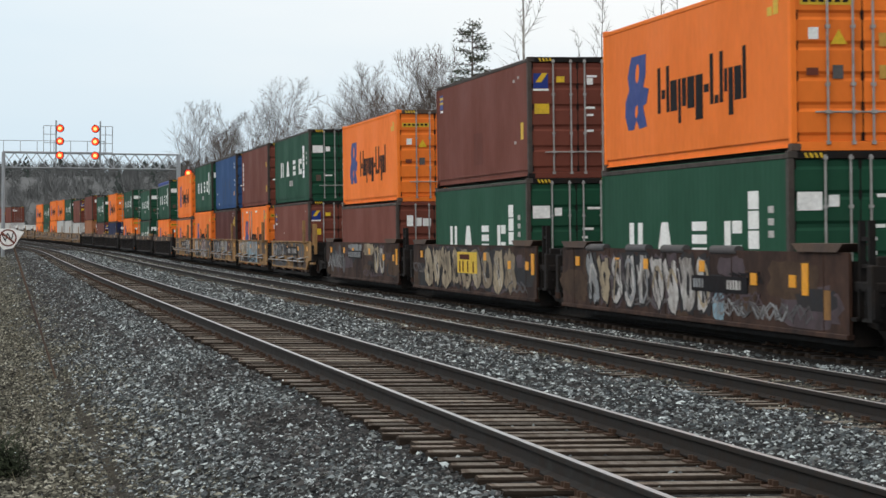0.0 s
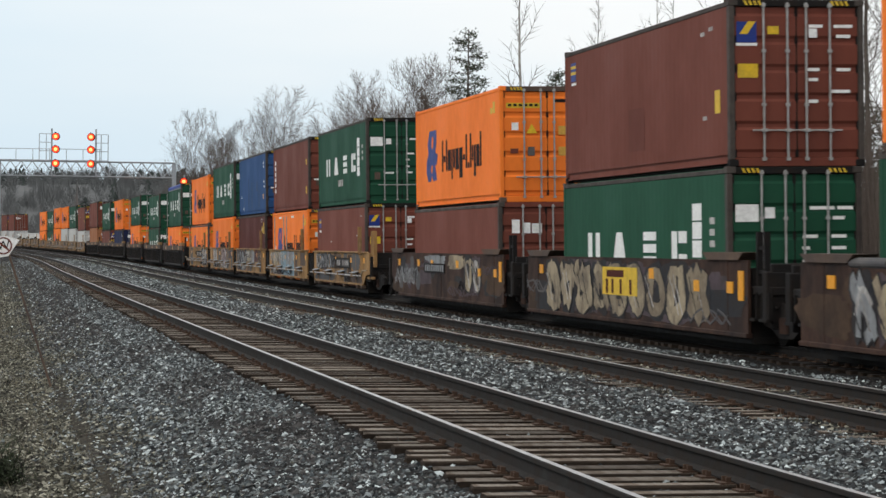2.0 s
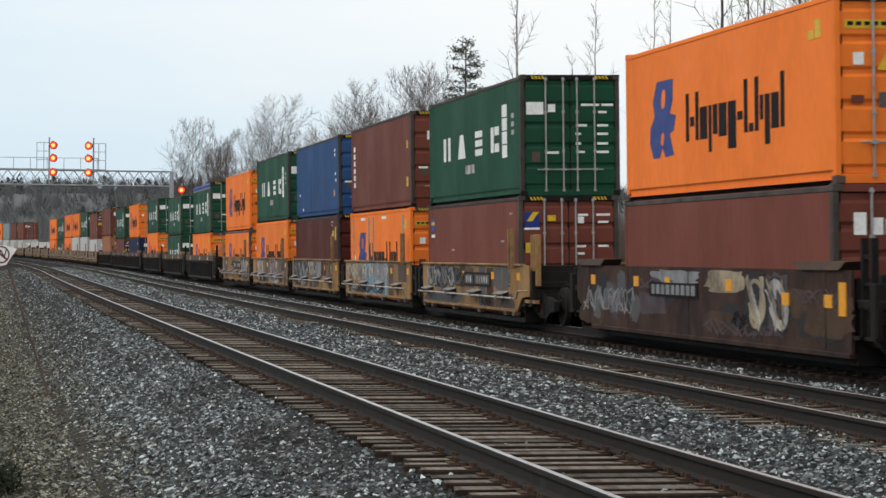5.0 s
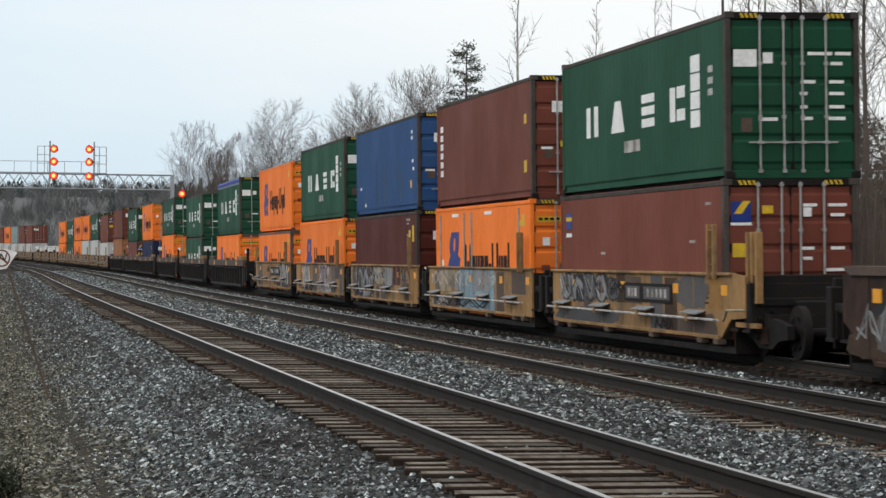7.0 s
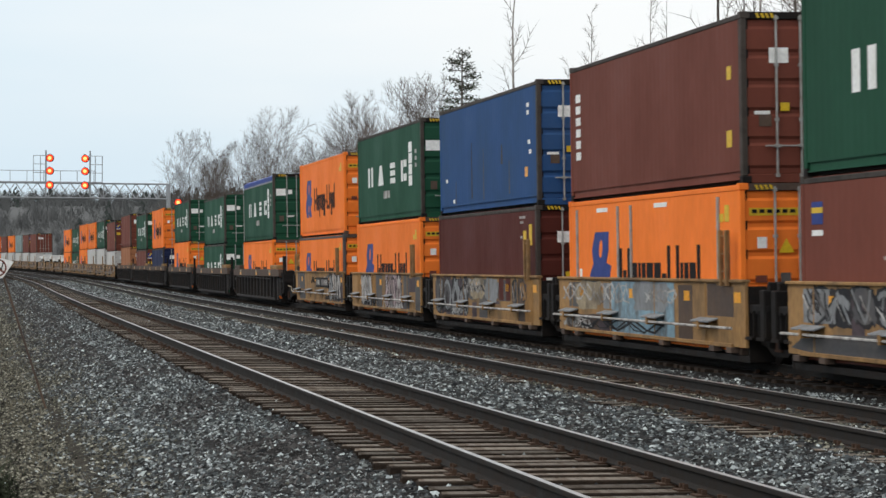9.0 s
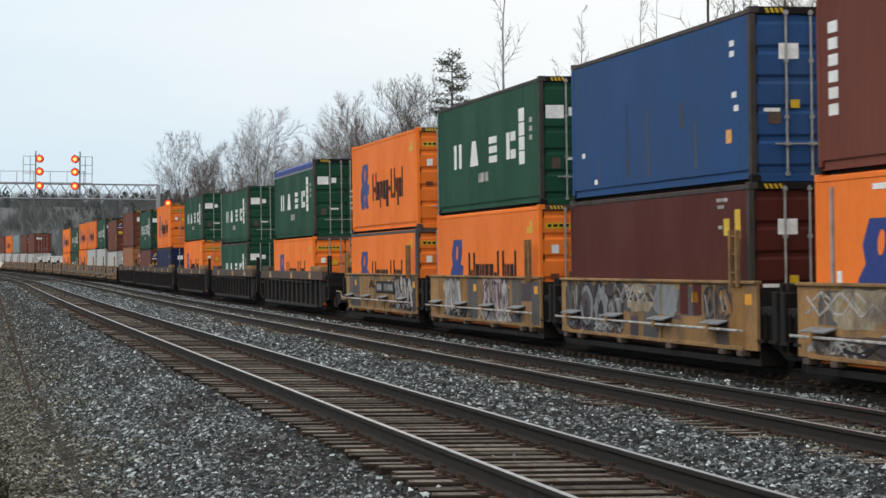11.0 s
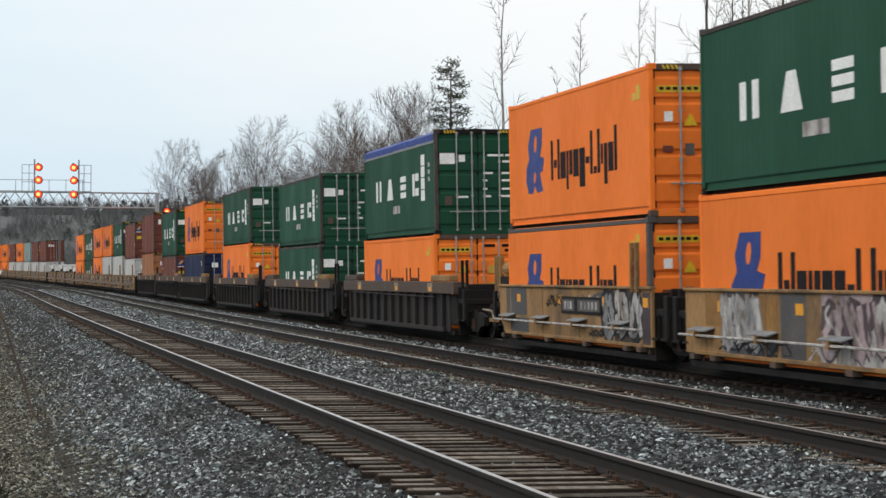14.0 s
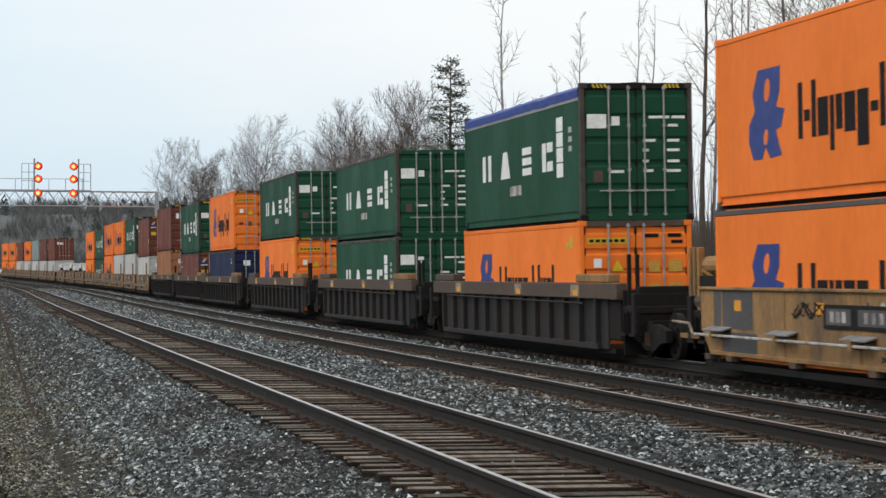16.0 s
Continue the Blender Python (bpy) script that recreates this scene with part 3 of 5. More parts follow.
def add_marks(c, marks, h, hx, hy):
    y = hy - 0.010
    if marks == "letters":
        # four white blocks and a tall ruler-like bar; -x is the door end
        z, t = h * 0.40, h * 0.22
        for kind, x in (("bars", 3.4), ("wedge", 1.3), ("stack", -1.0), ("block", -3.05)):
            bm = bmesh.new()
            if kind == "bars":
                box(bm, x - 0.5, x - 0.16, y, y + 0.004, z, z + t)
                box(bm, x + 0.16, x + 0.5, y, y + 0.004, z, z + t)
            elif kind == "wedge":
                prism(bm, [(x + 0.52, z), (x - 0.52, z), (x - 0.22, z + t), (x + 0.22, z + t)], y, y + 0.004)
            elif kind == "stack":
                for q in range(3):
                    box(bm, x - 0.46, x + 0.46, y, y + 0.004, z + t * 0.37 * q, z + t * (0.37 * q + 0.26))
            else:
                box(bm, x + 0.14, x + 0.5, y, y + 0.004, z, z + t)
                box(bm, x - 0.5, x + 0.04, y, y + 0.004, z, z + t * 0.34)
                box(bm, x - 0.5, x + 0.04, y, y + 0.004, z + t * 0.66, z + t)
            part("white_shape", bm, LETTERWHITE, c, "white painted logo shape")
        for k in range(4):
            part("ruler_bar", boxes((-4.5, -3.92, y, y + 0.004, h * (0.34 + 0.115 * k), h * (0.34 + 0.115 * k) + h * 0.105)), LETTERWHITE, c, "white ruler-like bar")
        part("lettering_bar", boxes((-0.4, 0.8, y, y + 0.004, h * 0.25, h * 0.33)), SPRAY, c)
        for k in range(3):
            part("lettering_bar", boxes((-5.3, -5.0, y, y + 0.004, h * (0.52 + 0.07 * k), h * (0.56 + 0.07 * k))), SPRAY, c)
    elif marks == "emblem":
        z, x0, s = h * 0.26, 3.5, h * 0.50
        shape = [(0.30, 1.0), (0.95, 1.0), (0.93, 0.72), (0.82, 0.56), (1.06, 0.52), (0.96, 0.33), (0.80, 0.30), (0.97, 0.02), (0.64, 0.0), (0.50, 0.13), (0.40, 0.0),
                 (0.14, 0.0), (0.0, 0.2), (0.02, 0.40), (0.20, 0.55), (0.13, 0.74)]
        bm = prism(bmesh.new(), [(x0 + 0.85 - 1.7 * u, z + s * v) for u, v in shape], y, y + 0.004)
        part("emblem", bm, LOGOBLUE, c, "dark blue painted emblem")
        for u, v, du, dv in ((0.57, 0.76, 0.10, 0.13), (0.52, 0.24, 0.08, 0.09)):
            lens = [(x0 + 0.85 - 1.7 * (u + du * math.cos(g) * 0.8 + 0.25 * du * math.sin(g)), z + s * (v + dv * math.sin(g))) for g in (k * math.pi / 6 for k in range(12))]
            part("emblem_gap", prism(bmesh.new(), lens, y, y + 0.006), ORANGE, c, "orange gap in the emblem")
        x, zb, q = 1.9, h * 0.34, h * 0.20
        for w, a, b in ((0.20, 0, 1.5), (0.26, 0.45, 0.75), (0.20, 0, 1.5), (0.46, 0, 1.0), (0.18, -0.42, 1.0), (0.28, 0.1, 1.0), (0.46, 0, 1.0), (0.46, -0.4, 1.0), (0.30, 0.4, 0.65), (0.20, 0, 1.55), (0.24, 0, 0.25), (0.20, 0, 1.55), (0.18, 0.3, 1.0), (0.26, -0.42, 1.0), (0.40, 0, 1.0), (0.20, 0.0, 1.55)):
            part("logo_bar", boxes((x - w, x, y, y + 0.004, zb + a * q, zb + b * q)), BLACKPAINT, c, "black logo bar")
            x -= w + 0.075
        for q in (0, 1):
            part("sticker", boxes((-5.45 + q * 0.32, -5.2 + q * 0.32, y, y + 0.004, h * 0.78, h * (0.88 - q * 0.05))), YELLOW, c)
    elif marks == "column":
        for k in range(6):
            part("lettering_bar", boxes((5.2, 5.6, y, y + 0.004, h * (0.3 + 0.085 * k), h * (0.3 + 0.085 * k) + 0.17)), LETTERWHITE, c)
        part("sticker", boxes((-5.5, -5.2, y, y + 0.004, h * 0.22, h * 0.32)), YELLOW, c)
        part("sticker", boxes((-5.5, -5.25, y, y + 0.004, h * 0.62, h * 0.7)), YELLOW, c)
    elif marks == "plates":
        part("sign", boxes((5.1, 5.6, y, y + 0.004, h * 0.74, h * 0.86)), LOGOBLUE, c)
        part("sign", boxes((5.1, 5.6, y, y + 0.006, h * 0.80, h * 0.83)), YELLOW, c)
        part("lettering_bar", boxes((5.1, 5.6, y, y + 0.004, h * 0.68, h * 0.71)), LETTERWHITE, c)
        part("sticker", boxes((-5.6, -5.2, y, y + 0.004, h * 0.33, h * 0.43)), YELLOW, c)
        for x, z in ((-5.3, 0.85), (-4.3, 0.62), (-1, 0.3), (2.2, 0.55)):
            part("scratch", boxes((x, x + 0.35, y, y + 0.003, h * z, h * z + 0.05)), SPRAY, c)
    elif marks == "patched":
        part("repair_patch", boxes((-0.5, 0.7, y, y + 0.003, h * 0.17, h * 0.46)), DEEPMAROON, c, "darker repainted patch")
        part("red_mark", boxes((4.2, 4.55, y, y + 0.003, h * 0.42, h * 0.58)), MAROON, c)
        part("sign", boxes((5.1, 5.55, y, y + 0.004, h * 0.76, h * 0.90)), LOGOBLUE, c)
        for k in range(2):
            part("sign_stripe", boxes((5.1, 5.55, y, y + 0.006, h * (0.81 + 0.045 * k), h * (0.832 + 0.045 * k))), YELLOW, c)
        part("lettering_bar", boxes((5.1, 5.5, y, y + 0.004, h * 0.73, h * 0.75)), LETTERWHITE, c)
        part("sticker", boxes((-5.5, -5.2, y, y + 0.004, h * 0.33, h * 0.47)), YELLOW, c)
        for x, z in ((-4.6, 0.82), (-5.1, 0.84), (-4.7, 0.3)):
            part("scratch", boxes((x, x + 0.25, y, y + 0.003, h * z, h * z + 0.07)), SPRAY, c)
    elif marks == "warning":
        for x, z, w, q in ((-5.0, 0.70, 0.32, 0.10), (-5.6, 0.68, 0.30, 0.17)):
            part("sticker", boxes((x, x + w, y, y + 0.004, h * z, h * (z + q))), YELLOW, c, "yellow warning sticker")
        for x, z, w in ((-4.9, 0.90, 0.6), (-4.7, 0.86, 0.35), (-4.6, 0.74, 0.22)):
            part("lettering_bar", boxes((x, x + w, y, y + 0.004, h * z, h * z + 0.06)), SPRAY, c)
    elif marks == "ribs":
        for x in (5.3, 1.9, 0.9, -4.9):
            part("post", boxes((x, x + 0.1, y - 0.01, y + 0.03, 0.16, h - 0.2)), STEEL, c, "grey upright post")
        part("lettering_bar", boxes((5.0, 5.2, y, y + 0.004, h * 0.35, h * 0.5)), LETTERWHITE, c)
        for x in (2.8, -1.6):
            part("sticker", boxes((x, x + 0.9, y, y + 0.004, h * 0.9, h * 0.93)), LETTERWHITE, c)
        add_marks(c, "emblem", h, hx, hy)
    elif marks == "speckle":
        for x, z0, z1, w in ((1.6, 0.12, 0.62, 0.14), (0.1, 0.10, 0.55, 0.10), (-2.2, 0.38, 0.55, 0.22), (-3.0, 0.12, 0.40, 0.12), (3.8, 0.08, 0.3, 0.1)):
            part("rust_streak", prism(bmesh.new(), [(x, h * z0), (x + w, h * z0), (x + w * 0.8, h * z1), (x + w * 0.3, h * z1)], y, y + 0.002), RIM if w > 0.12 else DULL, c, "dull rust streak")
        part("sticker", boxes((-5.0, -4.7, y, y + 0.004, h * 0.24, h * 0.32)), AMBER, c)
        for x, z in ((-5.2, 0.8), (-5.2, 0.74), (-5.3, 0.5), (-5.4, 0.42), (4, 0.1), (5, 0.3)):
            part("lettering_bar", boxes((x, x + 0.25, y, y + 0.004, h * z, h * z + 0.1)), LETTERWHITE, c)


def wrapped_load():
    """A row of bales under rumpled white wrapping with dark gaps between them."""
    load = tagged(new("wrapped_load"), "rumpled white wrapped load with dark straps", "cargo", "wrapped loads on the train")
    for k in range(5):
        rng = random.Random(90 + k)
        x0, x1, top = -6.0 + k * 2.42, -6.0 + k * 2.42 + rng.uniform(1.7, 2.3), rng.uniform(1.7, 2.5)
        bm = bmesh.new()
        bmesh.ops.create_cube(bm, size=1.0)
        bmesh.ops.subdivide_edges(bm, edges=bm.edges[:], cuts=3, use_grid_fill=True)
        for v in bm.verts:
            p = v.co.copy()
            round_off = 1 - 0.18 * max(0, p.z) * (abs(p.x) + abs(p.y)) * 2
            q = noise.noise_vector((p.x * 3 + k, p.y * 3, p.z * 3)) * 0.16
            v.co = Vector(((x0 + x1) / 2 + p.x * (x1 - x0) * round_off, p.y * 2.3 * round_off, max(0.0, (p.z + 0.5) * top))) + Vector((q.x, q.y, abs(q.z) * (p.z > -0.4)))
        part("bale", bm, WHITE, load)
        part("strap", boxes((x0 - 0.12, x0 + 0.06, -1.2, 1.2, 0, top * 0.8)), DARK, load, "dark strap between bales")
    return load


# ---------------- well wagons ----------------
def bogie(parent, x):
    """A two-axle truck under an end of a wagon, at x; returns its wheelsets."""
    b = new("bogie")
    b.parent, b.matrix_basis = parent, Matrix.Translation((x, 0, 0))
    tagged(b, "black cast-steel truck")
    sets = []
    for dx in (-0.89, 0.89):
        bm = tube(bmesh.new(), (0, -0.75, 0), (0, 0.75, 0), 0.08, 10)
        for y in (-0.75, 0.75):
            tube(bm, (0, y - 0.065, 0), (0, y + 0.065, 0), 0.44, 24)
            tube(bm, (0, y + math.copysign(0.065, y), 0), (0, y + math.copysign(0.10, y), 0), 0.15, 10)
            for k in range(6):
                a = k * math.pi / 3
                box(bm, 0.27 * math.cos(a) - 0.04, 0.27 * math.cos(a) + 0.04, y + math.copysign(0.075, y) - 0.02, y + math.copysign(0.075, y) + 0.02,
                    0.27 * math.sin(a) - 0.04, 0.27 * math.sin(a) + 0.04)
        w = part("wheelset", bm, DARK, b)
        w.matrix_basis = Matrix.Translation((dx, 0, 0.44))
        sets.append((w, dx))
    for y in (-1.0, 1.0):
        bm = bmesh.new()
        prism(bm, [(-1.15, 0.34), (-0.7, 0.30), (-0.35, 0.16), (0.35, 0.16), (0.7, 0.30), (1.15, 0.34), (1.15, 0.56), (0.45, 0.66), (-0.45, 0.66), (-1.15, 0.56)], y - 0.06, y + 0.06)
        part("side_frame", bm, DARK, b)
        for dx in (-0.12, 0.0, 0.12):
            part("spring", tube(bmesh.new(), (dx, y + 0.07, 0.24), (dx, y + 0.07, 0.5), 0.055, 8), RUST, b)
    part("bolster", boxes((-0.2, 0.2, -1.05, 1.05, 0.42, 0.72)), DARK, b)
    return sets


def stroke(parent, pts, half, y, mat, depth, lo=0.30):
    """One sprayed stroke: a thin band along the points."""
    bm = bmesh.new()
    n = len(pts)
    edge = [[], []]
    for i, (x, z) in enumerate(pts):
        (xa, za), (xb, zb) = pts[max(i - 1, 0)], pts[min(i + 1, n - 1)]
        d = math.hypot(xb - xa, zb - za) or 1
        nx, nz = -(zb - za) / d, (xb - xa) / d
        g = half * (0.92 + 0.2 * math.sin(math.pi * i / (n - 1)) + 0.12 * math.sin(i * 2.3))
        for q, s in ((0, 1), (1, -1)):
            edge[q].append((x + s * nx * g, min(1.39, max(lo, z + s * nz * g * 0.8))))
    top = [[bm.verts.new((px, y + depth, pz)) for px, pz in e] for e in edge]
    low = [[bm.verts.new((px, y - 0.01, pz)) for px, pz in e] for e in edge]
    for i in range(n - 1):
        bm.faces.new((top[0][i], top[0][i + 1], top[1][i + 1], top[1][i]))
        for q in (0, 1):
            bm.faces.new((top[q][i], low[q][i], low[q][i + 1], top[q][i + 1]))
    bmesh.ops.recalc_face_normals(bm, faces=bm.faces[:])
    part("sprayed_stroke", bm, mat, parent, "sprayed graffiti stroke")


def graffiti(parent, y, x0, x1, z0, z1, fills, line, seed, count, lo=0.30, fat=0.15):
    """A row of bulging, leaning, interlocked sprayed figures: dark edge, pale filling, a few bright strokes."""
    rng = random.Random(seed)
    step = (x1 - x0) / count

    def figure(kind, u):
        if kind == "loop":
            return 0.75 * math.cos(5.6 * u + 0.6), 0.5 + 0.42 * math.sin(5.6 * u + 0.6)
        if kind == "snake":
            return 0.8 * math.sin(6.0 * u + 0.5), 1 - u
        if kind == "hook":
            return (-0.55, 1 - 1.25 * u) if u < 0.6 else (-0.55 + 1.3 * math.sin((u - 0.6) * 3.9), 0.25 - 0.25 * math.sin((u - 0.6) * 7.8))
        if kind == "peak":
            return 1.7 * u - 0.85, 1 - abs(2 * u - 1) * 0.98
        if kind == "valley":
            return 1.5 * u - 0.75, abs(2 * u - 1) ** 1.3
        if kind == "bar":
            return 0.5 - 0.35 * u + 0.12 * math.sin(5 * u), u
        return 1.8 * u - 0.9, 0.55 + 0.25 * math.sin(4 * u)

    for k in range(count):
        cx, w, lean = x0 + (k + 0.5) * step, step * rng.uniform(0.40, 0.54), rng.uniform(-0.45, 0.15)
        a, b = z0 + rng.uniform(0.0, 0.12), z1 - rng.uniform(0.0, 0.12)
        fill = rng.choice(fills)
        blob(parent, cx, (a + b) / 2, w * 1.15, (b - a) * 0.55, y, rng.choice((line, line, PLUM)), rng, 0.0012 + 0.0002 * (k % 5), lo=lo)
        kinds = rng.sample(("loop", "snake", "hook", "peak", "valley", "bar", "cross"), 3)
        for q, kind in enumerate(kinds):
            pts = []
            for i in range(13):
                u, v = figure(kind, i / 12)
                pts.append((cx + w * u - lean * (v - 0.5), a + (b - a) * (0.08 + 0.84 * v)))
            half = fat * rng.uniform(0.6, 1.1) * (1.0 if q < 2 else 0.5)
            stroke(parent, pts, half + 0.055, y, line, 0.003 + 0.0014 * k + 0.0001 * q, lo)
            stroke(parent, pts, half, y, fill if q < 2 else rng.choice(fills), 0.0037 + 0.0014 * k + 0.0001 * q, lo)
        for q in range(2):
            u0 = rng.uniform(-0.8, 0.4)
            pts = [(cx + w * (u0 + 0.5 * i / 6) - lean * i / 6, a + (b - a) * (rng.uniform(0.1, 0.2) + 0.62 * i / 6)) for i in range(7)]
            stroke(parent, pts, 0.022, y, rng.choice((SPRAY, line)), 0.0041 + 0.0014 * k + 0.0002 * q, lo)


def scribble(parent, y, cx, cz, w, h, mat, seed, lo=0.30):
    """A quick thin tag."""
    rng = random.Random(seed)
    for q in range(3):
        f, g = rng.uniform(5, 11), rng.uniform(0, 6)
        pts = [(cx + w * (i / 9 - 0.5) * 2 + 0.1 * math.sin(g + i * 2.1), cz + h * math.sin(f * i / 9 + g)) for i in range(19)][::2]
        stroke(parent, pts, 0.012 + 0.007 * q, y, mat, 0.003 + 0.0006 * q, lo)


def blob(parent, cx, cz, w, h, y, mat, rng, depth=0.002, name="overspray_patch", lo=0.30, hi=1.39):
    """An uneven patch of paint."""
    out = []
    for i in range(22):
        g = 2 * math.pi * i / 22
        r = rng.uniform(0.8, 1.12)
        sx, sz = abs(math.cos(g)) ** 0.6 * math.copysign(1, math.cos(g)), abs(math.sin(g)) ** 0.6 * math.copysign(1, math.sin(g))
        out.append((cx + w * sx * r, min(hi, max(lo, cz + h * sz * r))))
    part(name, prism(bmesh.new(), out, y - 0.01, y + depth), mat, parent)


def patch(parent, x0, x1, y, z0, z1, mat, name="paint_patch", label="", thick=0.002):
    return part(name, boxes((x0, x1, y, y + thick, z0, z1)), mat, parent, label)


def platform(w, x, sign, mat):
    """End platform of a wagon with its ladder posts, brake gear and hoses."""
    part("end_platform", boxes((x - 0.55, x + 0.55, -1.25, 1.25, 0.85, 1.0), bevel=0.02), mat, w)
    part("well_bulkhead", boxes((x + 0.42 * sign - 0.03, x + 0.42 * sign + 0.03, -1.26, 1.26, 0.04, 1.3)), DARK, w)
    part("draft_box", boxes((x - 0.75, x + 0.75, -0.55, 0.55, 0.35, 0.95), bevel=0.03), DARK, w)
    part("end_wall", boxes((x - 0.06 - 0.45 * sign, x + 0.06 - 0.45 * sign, -1.2, 1.2, 0.3, 1.38), bevel=0.02), DARK, w)
    for k in range(3):
        part("brake_hose", tube(bmesh.new(), (x - 0.6, 0.9 + 0.12 * k, 0.78 - 0.06 * k), (x + 0.6, 0.95 + 0.1 * k, 0.6 + 0.05 * k), 0.025, 6), DARK, w)
    for k in (-0.35, 0.3):
        part("step", boxes((x + k - 0.2, x + k + 0.2, 1.15, 1.32, 0.42, 0.47), (x + k - 0.2, x + k - 0.17, 1.2, 1.28, 0.42, 0.9), (x + k + 0.17, x + k + 0.2, 1.2, 1.28, 0.42, 0.9)), mat, w)
    part("end_sill", boxes((x - 0.12 - 0.4 * sign, x + 0.12 - 0.4 * sign, -1.3, 1.3, 0.45, 1.25), bevel=0.02), mat, w)


def tan_wagon(seed, first=False, last=False, number=False):
    """Forty-foot well unit with plate sides, walkway brackets and a long grab rail."""
    w = tagged(new("well_wagon"), "tan steel well wagon with graffiti and amber reflectors", "well wagon", "tan articulated well wagons")
    rng = random.Random(seed)
    a, b, y = -6.85, 6.45, 1.32
    low = 0.28
    outline = [(-7.6, 1.36), (a, 1.40)] if first else [(a, 1.40)]
    outline += [(b, 1.40), (b, 0.72), (b - 0.5, low)] if last else [(b, 1.40), (b, low)]
    outline += [(-6.2, low), (-6.8, 0.62), (-7.6, 0.66)] if first else [(a, low)]
    for sgn in (1, -1):
        yy = sorted((sgn * (y - 0.05), sgn * y))
        part("side_plate", prism(bmesh.new(), outline[::-1], yy[0], yy[1]), TAN, w)
        part("top_chord", boxes((a, b, sgn * y - 0.09, sgn * y + 0.05, 1.36, 1.415), bevel=0.012), TAN, w)
        part("bottom_angle", boxes((a + 0.7, b - 0.6, sgn * y - 0.07, sgn * y + 0.03, low - 0.02, low + 0.05), bevel=0.01), TAN, w)
    part("well_floor", boxes((a, b, -1.25, 1.25, 0.03, 0.135)), DARK, w)
    part("grab_rail", tube(bmesh.new(), (a + 0.3, y + 0.16, 0.60), (b - 0.1, y + 0.16, 0.60), 0.024, 6), SPRAY, w, "pale grab rail")
    for k in range(4):
        x = -5.3 + k * 3.35
        step = part("walkway_bracket", boxes((0, 1.05, 0, 0.2, -0.015, 0.015), bevel=0.006), SILVER, w, "pale steel step")
        step.matrix_basis = Matrix.Translation((x, y, 0.735)) @ Matrix.Rotation(-0.28, 4, "X")
        part("bracket_arm", boxes((x + 0.55, x + 0.65, y, y + 0.2, 0.55, 0.69)), TAN, w)
    for x in (-6.2, -5.2, -2.0, 1.4, 4.6, 5.8):
        part("floor_beam_end", boxes((x, x + 0.28, y - 0.1, y + 0.06, 0.17, 0.27), bevel=0.01), CHORD, w)
    for x in (-6.6, -3.6, 0.2, 4.2):
        patch(w, x, x + 0.36, y, 1.02, 1.20, AMBER, "reflector", "amber reflector", 0.006)
    for k in range(1 if last else 5):
        blob(w, rng.uniform(-5.5, 5.5), rng.choice((0.45, 1.05, 1.05)), rng.uniform(0.5, 1.5), rng.uniform(0.14, 0.3), y, rng.choice((DULL, CHORD, PLUM, SMUDGE)), rng, 0.001 + 0.0003 * k)
    for k in range(2 if last else 9):
        x = -6.5 + k * 1.35 + rng.uniform(-0.3, 0.3)
        patch(w, x, x + rng.uniform(0.5, 1.3), y, rng.choice((0.32, 0.78)), rng.choice((0.70, 1.34, 1.34)) if k % 2 else 1.30, rng.choice((DULL, OCHRE, DULL, SMUDGE, SILVER, PLUM, CHORD)), thick=0.0026 + 0.0003 * k)
    for k in range(3):
        scribble(w, y + 0.004, rng.uniform(-5, 5), rng.choice((0.46, 1.08)), rng.uniform(0.3, 0.6), rng.uniform(0.07, 0.14), rng.choice((BLACKPAINT, SPRAY, CHARCOAL)), seed * 9 + k)
    for x in (-4.6, -1.3, 2.0, 5.2):
        part("side_seam", boxes((x, x + 0.05, y, y + 0.012, 0.30, 1.36)), TAN, w)
    if number:
        patch(w, -3.2, 0.2, y, 0.82, 1.18, DARK, "number_board", "dark framed number board", 0.02)
        patch(w, -3.05, -1.25, y + 0.02, 0.88, 1.12, DULL, "number_panel", "", 0.004)
        patch(w, -0.95, 0.08, y + 0.02, 0.88, 1.12, DULL, "number_panel", "", 0.004)
        for x in (-2.85, -2.55, -2.25, -1.95, -1.65, -0.75, -0.5, -0.25):
            patch(w, x, x + 0.15, y + 0.024, 0.92, 1.08, SPRAY, "lettering_bar", "", 0.003)
    for z in (0.86, 0.95, 1.04, 1.13):
        patch(w, -5.9, -5.2, y, z, z + 0.03, BLACKPAINT, "lettering_bar")
    for x in (-6.1, -5.75):
        part("ladder_post", boxes((x, x + 0.09, y + 0.02, y + 0.1, 1.3, 2.25), bevel=0.01), TAN, w)
    for z in (1.55, 1.85, 2.15):
        part("ladder_rung", tube(bmesh.new(), (-6.1, y + 0.06, z), (-5.7, y + 0.06, z), 0.015, 6), TAN, w)
    platform(w, a - 0.4, 1, DARK), platform(w, b + 0.4, -1, DARK)
    if first or last:
        x = a - 0.75 if first else b + 0.75
        for d in (-0.25, 0.0, 0.25):
            part("end_post", boxes((x + d - 0.05, x + d + 0.05, 1.1, 1.22, 0.9, 2.1), bevel=0.012), TAN, w)
        if last:
            part("air_tank", tube(bmesh.new(), (x - 1.5, 1.0, 1.78), (x - 0.2, 1.0, 1.78), 0.16, 12), TAN, w)
            part("tank_frame", boxes((x - 1.6, x - 0.1, 0.8, 1.2, 1.3, 1.6)), DARK, w)
        part("step_frame", boxes((x - 0.5, x + 0.6, 1.2, 1.3, 0.5, 0.58)), TAN, w)
        d = -1 if first else 1
        bm = tube(bmesh.new(), (x - d * 0.75, y + 0.16, 0.60), (x - d * 0.55, y + 0.16, 0.78), 0.024, 6)
